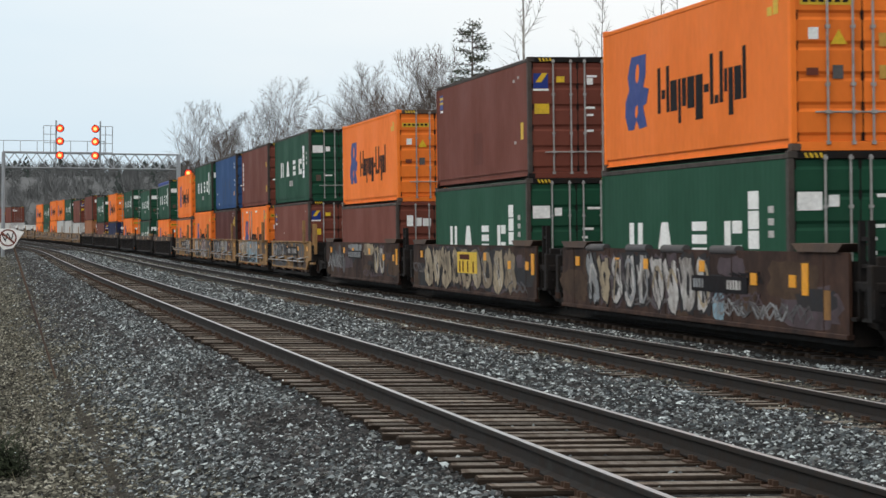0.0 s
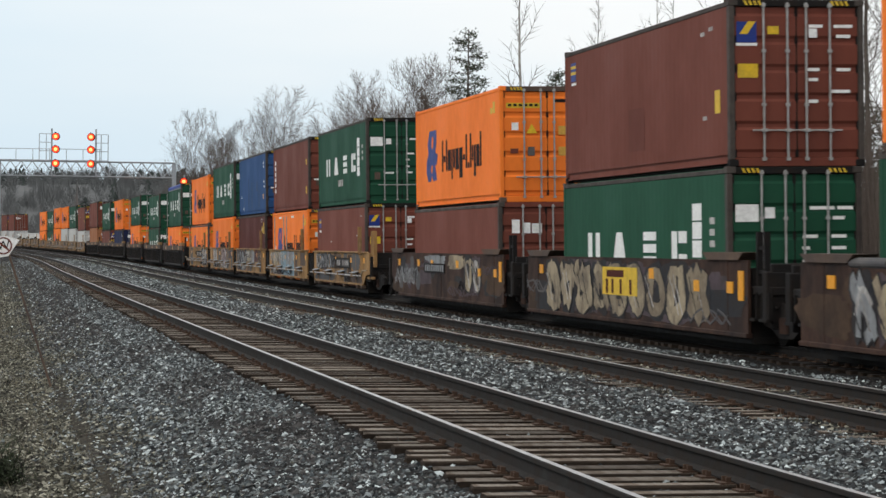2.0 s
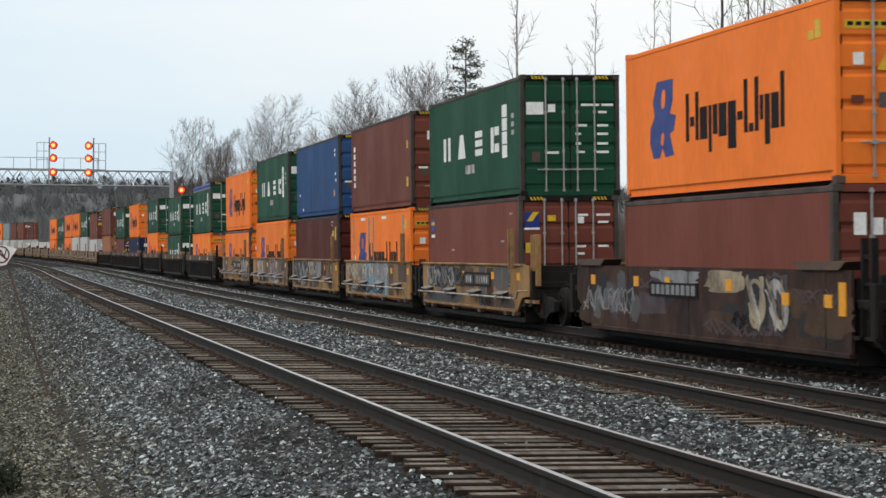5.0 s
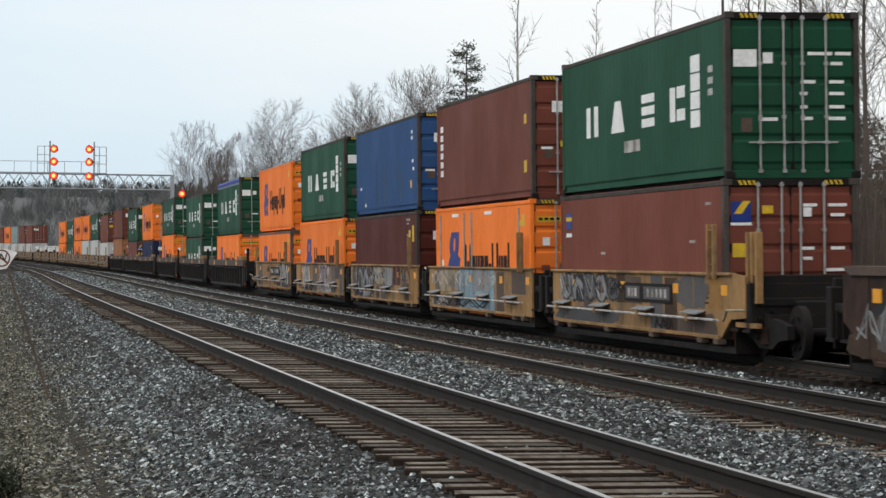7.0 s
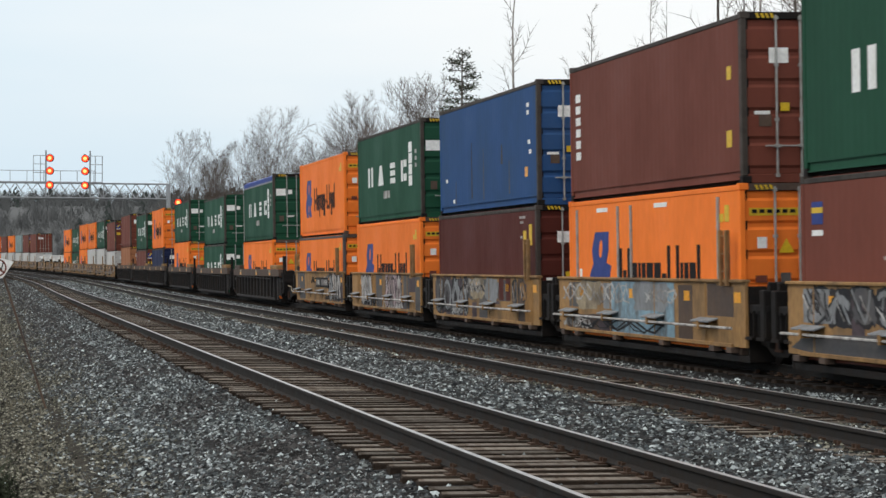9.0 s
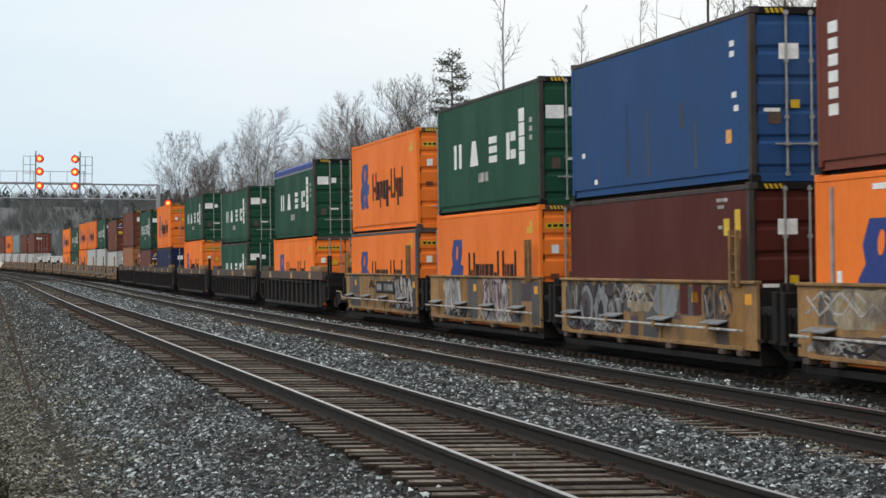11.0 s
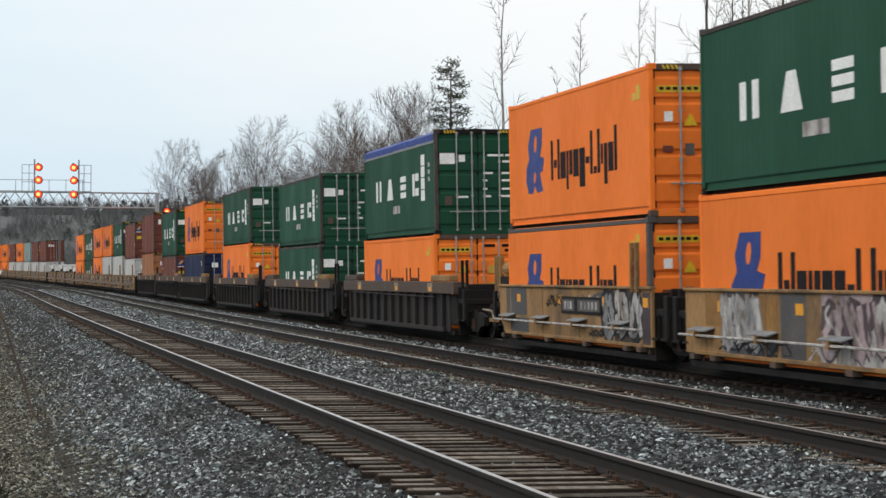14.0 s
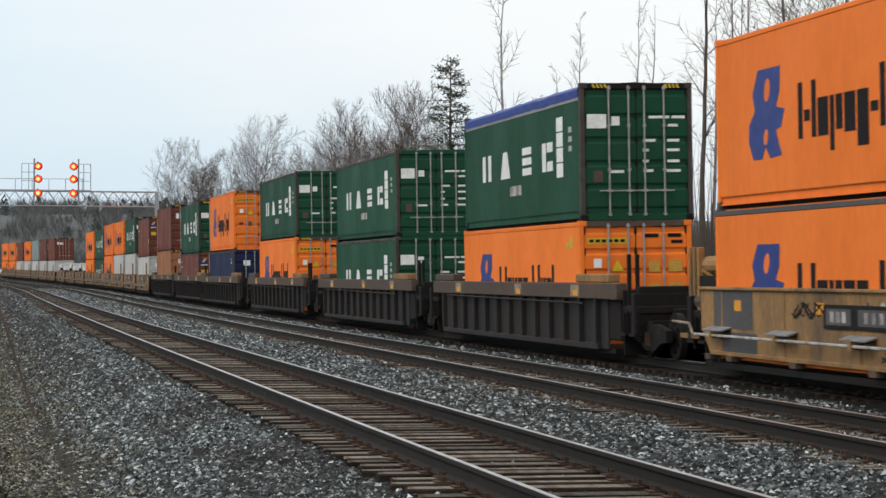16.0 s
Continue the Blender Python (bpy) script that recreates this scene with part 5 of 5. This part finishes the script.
def twig(twigs, p, d, length, r):
    """A fine tapered sliver."""
    side = d.orthogonal().normalized() * r
    k = len(twigs.v)
    twigs.v.extend((p - side, p + side, p + d * length))
    twigs.f.append((k, k + 1, k + 2))


def grow(limbs, twigs, p, d, length, r, level, rng, lift=0.10):
    """One limb in gently bent pieces that turns upwards, with side limbs and twigs."""
    n = (9, 6, 5)[level]
    turn = rng.uniform(0, 6.28)
    for i in range(n):
        bend = Vector((rng.gauss(0, 1), rng.gauss(0, 1), rng.gauss(0, 1))) * (0.03 if level == 0 else 0.09)
        d = (d + bend + Vector((0, 0, lift if level else 0.05))).normalized()
        q = p + d * (length / n)
        r1 = max(r * (1 - 0.9 / (n - i + 0.4)), 0.006)
        (limbs if level < 2 else twigs).add(p, q, r, r1, (6, 4, 3)[level])
        p, r = q, r1
        far = (i + 1) / n
        if level == 0 and far < 0.3:
            continue
        for _ in range((2, 2, 2)[level]):
            turn += 2.4 + rng.uniform(-0.5, 0.5)
            u = d.orthogonal().normalized()
            side = u * math.cos(turn) + d.cross(u) * math.sin(turn)
            spread = rng.uniform(0.55, 1.05)
            way = (d + side * spread).normalized()
            if level == 2:
                twig(twigs, p, way, length * rng.uniform(0.3, 0.7), 0.0085)
            else:
                grow(limbs, twigs, p, way, length * rng.uniform(0.42, 0.62) * (1.15 - 0.75 * far), r * rng.uniform(0.38, 0.6), level + 1, rng, lift)


def bare_tree(seed, h, slim=False):
    rng = random.Random(seed)
    limbs, twigs = Limbs(), Limbs()
    if slim:
        p, r, n, turn = Vector((0, 0, 0)), h * 0.0075, 22, rng.uniform(0, 6)
        for i in range(n):
            q = p + Vector((rng.gauss(0, 0.02), rng.gauss(0, 0.02), h / n))
            r1 = max(r * (1 - 0.85 / (n - i)), 0.008)
            limbs.add(p, q, r, r1, 6)
            p, r = q, r1
            if i > 7 and rng.random() < 0.92:
                turn += 2.4 + rng.uniform(-0.6, 0.6)
                for _ in range(rng.choice((1, 1, 1, 2))):
                    turn += 2.0
                    way = Vector((math.cos(turn), math.sin(turn), rng.uniform(0.5, 1.3))).normalized()
                    grow(limbs, twigs, p, way, h * rng.uniform(0.09, 0.18) * (1.2 - i / n), max(r * 0.4, 0.009), 2, rng, 0.16)
    else:
        for k in range(rng.choice((1, 2, 2))):
            lean = Vector((rng.gauss(0, 0.10), rng.gauss(0, 0.10), 1)).normalized()
            grow(limbs, twigs, Vector((0.3 * k, 0, 0)), lean, h * rng.uniform(0.82, 0.95), h * 0.0085, 0, rng)
    t = tagged(new("bare_tree"), "tall slim leafless tree with sparse branches" if slim else "leafless grey tree with fine upright twigs", "tree", "leafless trees beside the line")
    pale = slim and seed % 3 == 1
    for name, k, m in (("trunk", limbs, BIRCH if pale else BARK), ("crown", twigs, TWIG)):
        ob = new(name, mesh_of(name, k.v, k.f, m))
        ob.parent = t
    return t


def pine_tree(seed, h, spread, label):
    """A conifer with tiers of drooping boughs set with needle tufts."""
    rng = random.Random(seed)
    limbs = Limbs()
    verts, faces = [], []
    limbs.add(Vector((0, 0, 0)), Vector((0, 0, h)), h * 0.014, 0.02, 6)
    z = h * 0.12
    while z < h * 0.985:
        reach = spread * (1 - z / h) ** 0.5 * rng.uniform(0.5, 1.15) + 0.12
        for _ in range(4):
            a = rng.uniform(0, 6.28)
            tip = Vector((math.cos(a) * reach, math.sin(a) * reach, z + reach * rng.uniform(-0.1, 0.35)))
            root = Vector((0, 0, z))
            limbs.add(root, tip, 0.03, 0.01, 3)
            for k in range(int(12 + reach * 15)):
                u = rng.uniform(0.25, 1.03)
                c = root.lerp(tip, u) + Vector((rng.gauss(0, 0.13), rng.gauss(0, 0.13), rng.gauss(0, 0.09)))
                d = Vector((rng.gauss(0, 1), rng.gauss(0, 1), rng.gauss(0, 0.7))).normalized() * rng.uniform(0.10, 0.22)
                w = d.orthogonal().normalized() * rng.uniform(0.025, 0.055)
                i = len(verts)
                verts.extend((c - w, c + w, c + d))
                faces.append((i, i + 1, i + 2))
        z += h * 0.022
    t = tagged(new("conifer_tree"), label, "tree")
    for name, me in (("trunk", mesh_of("trunk", limbs.v, limbs.f, BARK)), ("crown", mesh_of("crown", verts, faces, NEEDLE))):
        ob = new(name, me)
        ob.parent = t
    return t


def build_trees():
    rng = random.Random(11)
    made = [bare_tree(20 + i, 10.0) for i in range(5)]
    slim = [bare_tree(40 + i, 10.0, True) for i in range(3)]
    first = set()

    def plant(source, x, y, z, h):
        m = Matrix.Translation((x, y, z)) @ Matrix.Rotation(rng.uniform(0, 6.28), 4, "Z")
        ob = source
        if source in first:
            ob = copy_thing(source, m)
        first.add(source)
        ob.matrix_basis = m @ Matrix.Diagonal((h / 10, h / 10, h / 10, 1))
    # bearing (tangent), distance across the line, height
    tops = [(-0.1055, 24, 14.8), (-0.112, 24, 12.6), (-0.100, 25, 12.4), (-0.094, 25, 11.5), (-0.083, 24, 11.6), (-0.077, 24, 13.4), (-0.071, 24, 11.6), (-0.062, 26, 9.8), (-0.052, 24, 10.2),
            (-0.045, 24, 11.8), (-0.038, 24, 10.2), (-0.031, 26, 9.6), (-0.024, 24, 9.8), (-0.019, 24, 11.4), (-0.014, 24, 10.2), (-0.005, 26, 8.8), (0.150, 27, 12), (0.178, 27, 13), (-0.066, 25, 9.2), (-0.057, 24, 9.0), (-0.049, 25, 9.4), (-0.041, 25, 9.4), (-0.034, 24, 8.6), (-0.028, 25, 9.2), (-0.021, 25, 8.8), (-0.010, 25, 8.6), (-0.0165, 25, 9.8)]
    for k, (b, e, h) in enumerate(tops):
        y = e * 1.02 / (0.1955 + b)
        plant(made[k % 5], b * y, y, 0.0, h)
    for k, (b, e, h) in enumerate([(0.0232, 24, 17.0), (0.0545, 24, 11.8), (0.047, 26, 10.6), (0.078, 26, 12.5), (0.084, 24, 11.0), (0.106, 23, 14.5), (0.109, 25, 11.5), (0.116, 24, 12.5), (0.12, 26, 12), (0.125, 24, 13.5), (0.14, 25, 14), (0.165, 25, 14), (0.098, 27, 9.5)]):
        y = e * 1.02 / (0.1955 + b)
        plant(slim[k % 3], b * y, y, 0.0, h)
    for k in range(55):
        s = rng.uniform(40, 330)
        p = place(s, rng.uniform(21, 33))
        plant(rng.choice(made), p.x, p.y, 0.0, rng.uniform(4.0, 8.5) if s > 110 else rng.uniform(2.5, 5.0))
    verts, faces = [], []
    for k in range(26000):
        s = rng.uniform(35, 320)
        p = place(s, rng.uniform(19.5, 34), -0.9)
        h = rng.uniform(1.2, 4.2)
        d = Vector((rng.gauss(0, 0.35), rng.gauss(0, 0.35), h))
        g = Vector((rng.uniform(0.008, 0.02), 0, 0))
        i = len(verts)
        verts.extend((p - g, p + g, p + d))
        faces.append((i, i + 1, i + 2))
    for k in range(34000):
        s = 24 + 150 * rng.random() ** 1.5
        p = place(s, rng.uniform(20.5, 42), -0.9)
        h = rng.uniform(2.0, 6.0) * (1.25 if s < 75 else 0.9)
        d = Vector((rng.gauss(0, 0.5), rng.gauss(0, 0.5), h))
        g = Vector((rng.uniform(0.012, 0.032), 0, 0))
        i = len(verts)
        verts.extend((p - g, p + g, p + d))
        faces.append((i, i + 1, i + 2))
    tagged(new("brush", mesh_of("brush", verts, faces, TWIG)), "dense leafless brush along the line", "brush", kind="stuff")
    for k in range(9):
        b = 0.128 + 0.0125 * k
        y = (30 + 2 * (k % 3)) * 1.02 / (0.1955 + b)
        pine_tree(60 + k, 6.6 + 1.1 * ((k * 7) % 4) / 2, 2.1, "dark evergreen with dense low boughs behind the brush").matrix_basis = Matrix.Translation((b * y, y, -0.5))
    for b, e, h, w, seed in ((0.0028, 24, 12.6, 2.7, 3), (0.0385, 26, 9.8, 2.0, 4), (-0.003, 26, 8.8, 2.6, 5), (0.008, 25, 8.0, 2.4, 6)):
        y = e * 1.02 / (0.1955 + b)
        pine_tree(seed, h, w, "dark green conifer with ragged drooping boughs").matrix_basis = Matrix.Translation((b * y, y, 0))


def build_hill():
    """A low wooded hill that closes the distance."""
    rng = random.Random(5)
    verts, faces = [], []
    xs, ys = np.linspace(-420, 260, 60), np.linspace(470, 900, 24)

    def lie(x, y):
        u = min(1, max(0, (y - 480) / 190))
        return (17.5 + 3.0 * noise.noise((x * 0.012, y * 0.01, 2))) * (u * u * (3 - 2 * u)) - 0.8

    for y in ys:
        for x in xs:
            verts.append((x, y, lie(x, y)))
    w = len(xs)
    for i in range(len(ys) - 1):
        for j in range(w - 1):
            faces.append((i * w + j, i * w + j + 1, (i + 1) * w + j + 1, (i + 1) * w + j))
    # hill and its woods wear the far greys, haze included in the colour
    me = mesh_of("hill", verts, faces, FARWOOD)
    tagged(new("hill", me), "low hill with haze painted into its grey", "hill", kind="structure")
    tv, tf, cv, cf = [], [], [], []
    for k in range(6500):
        x, y = rng.uniform(-260, 60), rng.uniform(475, 780)
        if x > -25 and rng.random() > 0.3:
            continue
        z, h = lie(x, y), rng.uniform(3.5, 7)
        conifer = rng.random() < (0.30 if y > 640 else 0.05) + 0.35 * max(0.0, noise.noise((x * 0.02, y * 0.02, 3)))
        if conifer:
            h *= 0.8
            for q in range(26):
                u = rng.random()
                a, r = rng.uniform(0, 6.28), (1 - u) * 1.5 + 0.15
                c = Vector((x + math.cos(a) * r * rng.random(), y + math.sin(a) * r * rng.random(), z + h * (0.1 + 0.88 * u)))
                i = len(cv)
                d = Vector((math.cos(a) * 0.5 * r, math.sin(a) * 0.5 * r, -0.35))
                cv.extend((c + Vector((0, 0, 0.5)), c + d + Vector((0.3, 0, 0)), c + d - Vector((0.3, 0, 0))))
                cf.append((i, i + 1, i + 2))
        else:
            for q in range(40):
                a, r = rng.uniform(0, 6.28), rng.uniform(0.2, 2.6)
                lo = Vector((x + rng.gauss(0, 0.4), y, z + h * rng.uniform(0, 0.5)))
                hi = Vector((lo.x + math.cos(a) * r, lo.y + math.sin(a) * r, lo.z + h * rng.uniform(0.25, 0.5)))
                i = len(tv)
                g = 0.05
                tv.extend((lo - Vector((g, 0, 0)), lo + Vector((g, 0, 0)), hi))
                tf.append((i, i + 1, i + 2))
    tagged(new("far_bare_woods", mesh_of("far_bare_woods", tv, tf, FARWOOD)), "distant leafless woods on the hill, greyed by painted haze", "woods", kind="stuff")
    tagged(new("far_conifers", mesh_of("far_conifers", cv, cf, FARNEEDLE)), "distant conifers along the ridge, paled by painted haze", "woods", kind="stuff")


# ---------------- signal gantry ----------------
def build_gantry():
    y = 232.0
    a, b = Vector((-43.3, y - 1.5, 0)), Vector((-27.2, y + 1.5, 0))
    way = (b - a).normalized()
    side = Vector((-way.y, way.x, 0))
    lo, hi, deep = 8.05, 9.45, 0.5
    g = tagged(new("signal_gantry"), "silver steel lattice signal gantry spanning the tracks", "signal gantry")
    for p in (a, b):
        bm = bmesh.new()
        for k in (-deep, deep):
            tube(bm, p + side * k + Vector((0, 0, -1.0)), p + side * k + Vector((0, 0, hi)), 0.17, 10)
        part("post", bm, GALV, g)
    for k in (-deep, deep):
        for z in (lo, hi):
            part("chord", tube(bmesh.new(), a + side * k + Vector((0, 0, z)), b + side * k + Vector((0, 0, z)), 0.062, 8), GALV, g)
    n = 16
    for k in (-deep, deep):
        for i in range(n):
            p, q = a.lerp(b, i / n) + side * k, a.lerp(b, (i + 1) / n) + side * k
            z0, z1 = (lo, hi) if i % 2 else (hi, lo)
            part("lattice_bar", tube(bmesh.new(), p + Vector((0, 0, z0)), q + Vector((0, 0, z1)), 0.03, 5), GALV, g)
            part("lattice_bar", tube(bmesh.new(), p + Vector((0, 0, z1)), q + Vector((0, 0, z0)), 0.03, 5), GALV, g)
    for i in range(0, n + 1, 5):
        p = a.lerp(b, i / n)
        part("upright_bar", tube(bmesh.new(), p - side * deep + Vector((0, 0, lo)), p - side * deep + Vector((0, 0, hi)), 0.04, 5), GALV, g)
    part("walkway", boxes((-0.1, (b - a).length * 0.62, -0.45, 0.45, hi + 0.08, hi + 0.12)), GALV, g).matrix_basis = Matrix.Translation(a) @ Matrix.Rotation(math.atan2(way.y, way.x), 4, "Z")
    for i in range(7):
        p = a.lerp(b, 0.0 + i * 0.095) - side * deep
        part("railing_post", tube(bmesh.new(), p + Vector((0, 0, hi)), p + Vector((0, 0, hi + 1.15)), 0.03, 5), GALV, g)
    part("handrail", tube(bmesh.new(), a - side * deep + Vector((-6, 0, hi + 1.15)), a.lerp(b, 0.58) - side * deep + Vector((0, 0, hi + 1.15)), 0.03, 5), GALV, g)
    for i, u in enumerate((0.30, 0.50)):
        u = (0.322, 0.522)[i]
        p = a.lerp(b, u) - side * 0.7
        sgn = (-1, 1)[i]
        mast = tagged(new("signal_mast"), "three-light signal mast with glowing red lamps", "signal", "signals on the gantry")
        part("pole", tube(bmesh.new(), p + way * sgn * 0.42 + Vector((0, 0, lo)), p + way * sgn * 0.42 + Vector((0, 0, 12.5)), 0.075, 8), GALV, mast)
        cage = bmesh.new()
        for d in (0.5, 1.15):
            for e in (0, 0.5):
                tube(cage, p + way * sgn * (0.42 + d) + side * e + Vector((0, 0, hi)), p + way * sgn * (0.42 + d) + side * e + Vector((0, 0, 12.0)), 0.03, 5)
        for z in (10.4, 11.2, 12.0):
            tube(cage, p + way * sgn * 0.42 + Vector((0, 0, z)), p + way * sgn * 1.57 + Vector((0, 0, z)), 0.03, 5)
        part("ladder_cage", cage, GALV, mast)
        for z in (11.75, 10.55, 9.22):
            c = p + Vector((0, -0.35, z))
            head = part("signal_head", tube(bmesh.new(), c, c + Vector((0, 0.25, 0)), 0.37, 20), DARK, mast, "round black backing disc")
            ring = tube(bmesh.new(), c + Vector((0, -0.06, 0)), c, 0.31, 20)
            part("red_lens", ring, REDLAMP, head, "glowing red lens")
            part("lamp", tube(bmesh.new(), c + Vector((0, -0.12, 0)), c + Vector((0, -0.06, 0)), 0.17, 16), LAMPCORE, head)
            part("hood", tube(bmesh.new(), c + Vector((0, -0.45, 0.36)), c + Vector((0, 0, 0.36)), 0.05, 6), DARK, head)
    p = Vector((-26.4, y + 3, 0))
    post = tagged(new("signal_mast"), "single red signal on a slim post", "signal")
    part("pole", tube(bmesh.new(), p, p + Vector((0, 0, 8.4)), 0.08, 8), GALV, post)
    c = p + Vector((0, -0.3, 7.75))
    head = part("signal_head", tube(bmesh.new(), c, c + Vector((0, 0.25, 0)), 0.37, 20), DARK, post)
    part("red_lens", tube(bmesh.new(), c + Vector((0, -0.06, 0)), c, 0.31, 20), REDLAMP, head)
    part("lamp", tube(bmesh.new(), c + Vector((0, -0.12, 0)), c + Vector((0, -0.06, 0)), 0.17, 16), LAMPCORE, head)
    q = Vector((-51.5, 330, 0))
    pole = tagged(new("utility_pole"), "pale wooden utility pole before the hill", "utility pole")
    part("pole", tube(bmesh.new(), q, q + Vector((0, 0, 10.0)), 0.2, 8, 0.14), FARWOOD, pole)


# ---------------- small things beside the track ----------------
def build_sign():
    foot, top = Vector((-6.38, 38.8, -0.85)), Vector((-7.17, 38.8, 1.56))
    s = tagged(new("whistle_sign"), "white diamond sign with a crossed-out W on a leaning steel post", "sign")
    up = (top - foot).normalized()
    part("post", tube(bmesh.new(), foot - up * 0.3, top + up * 0.05, 0.018, 8), CHORD, s)
    face = Matrix.Translation(top + Vector((0, -0.05, 0))) @ Matrix.Rotation(radians(-6), 4, "Y")
    bm = bmesh.new()
    prism(bm, [(-0.25, -0.05), (-0.12, -0.2), (0.03, -0.19), (0.23, 0.05), (0.05, 0.12), (-0.16, 0.14)], 0, 0.012)
    board = part("board", bm, LETTERWHITE, s, "white sign board")
    board.matrix_basis = face
    bm = bmesh.new()
    n = 28
    rim = []
    for i in range(n):
        g = 2 * math.pi * i / n
        rim.append([bm.verts.new((r * math.cos(g) - 0.03, y, r * math.sin(g) - 0.02)) for r, y in ((0.115, -0.004), (0.138, -0.004), (0.138, 0.0), (0.115, 0.0))])
    for i in range(n):
        p, q = rim[i], rim[(i + 1) % n]
        for j in range(4):
            bm.faces.new((p[j], p[(j + 1) % 4], q[(j + 1) % 4], q[j]))
    part("ring", bm, MAROON, board, "dark red ring").matrix_basis = Matrix()
    bm = prism(bmesh.new(), [(-0.125, 0.05), (-0.105, 0.075), (0.06, -0.09), (0.045, -0.115)], -0.005, -0.001)
    part("slash", bm, MAROON, board, "dark red slash")
    cu = bpy.data.curves.new("letter", "FONT")
    cu.body, cu.size, cu.extrude, cu.align_x, cu.align_y = "W", 0.2, 0.001, "CENTER", "CENTER"
    cu.materials.append(BLACKPAINT)
    t = new("letter", cu)
    t.parent, t.matrix_basis = board, Matrix.Translation((-0.03, -0.003, -0.02)) @ Matrix.Rotation(math.pi / 2, 4, "X")


def build_shrub():
    rng = random.Random(8)
    limbs, twigs = Limbs(), Limbs()
    for k in range(16):
        a = rng.uniform(0, 6.28)
        grow(limbs, twigs, Vector((rng.uniform(-0.1, 0.1), rng.uniform(-0.1, 0.1), 0)), Vector((math.cos(a) * 0.6, math.sin(a) * 0.6, 0.8)).normalized(), rng.uniform(0.25, 0.42), 0.012, 2, rng)
    sh = tagged(new("shrub"), "small dark needled shrub on the bank", "shrub")
    sh.location = (-4.42, 23.6, -0.85)
    ob = new("stem", mesh_of("stem", limbs.v + twigs.v, twigs.f, DARK))
    ob.parent = sh
    verts, faces = [], []
    for k in range(1500):
        c = Vector((rng.gauss(0, 0.13), rng.gauss(0, 0.13), abs(rng.gauss(0.2, 0.13))))
        d = Vector((rng.gauss(0, 1), rng.gauss(0, 1), rng.gauss(0.6, 0.8))).normalized() * rng.uniform(0.03, 0.07)
        w = d.orthogonal().normalized() * 0.009
        i = len(verts)
        verts.extend((c - w, c + w, c + d))
        faces.append((i, i + 1, i + 2))
    ob = new("foliage", mesh_of("foliage", verts, faces, NEEDLE))
    ob.parent = sh
    verts, faces = [], []
    for k in range(5200):
        s, e = 12 + 75 * rng.random() ** 1.3, rng.gauss(0.6, 0.8)
        if noise.noise((s * 0.4, e, 4)) < -0.05 or e > 2.0:
            continue
        p = place(s, e, height(e) + relief(s, e) - 0.02)
        h, a = rng.uniform(0.04, 0.15), rng.uniform(0, 6.28)
        d = Vector((rng.gauss(0, 0.06), rng.gauss(0, 0.06), h))
        w = Vector((math.cos(a), math.sin(a), 0)) * 0.006
        i = len(verts)
        verts.extend((p - w, p + w, p + d))
        faces.append((i, i + 1, i + 2))
    grass = material("dead_grass", (0.15, 0.13, 0.085), (0.08, 0.07, 0.045), 0.9, 0, 1, 8, 0.7, 0)
    tagged(new("dead_grass", mesh_of("dead_grass", verts, faces, grass)), "thin dead grass on the cindery bank", "grass", kind="stuff")


build_hill()
build_trees()
build_gantry()
build_sign()
build_shrub()
build_stones()
build_train()
build_tracks()
motions()
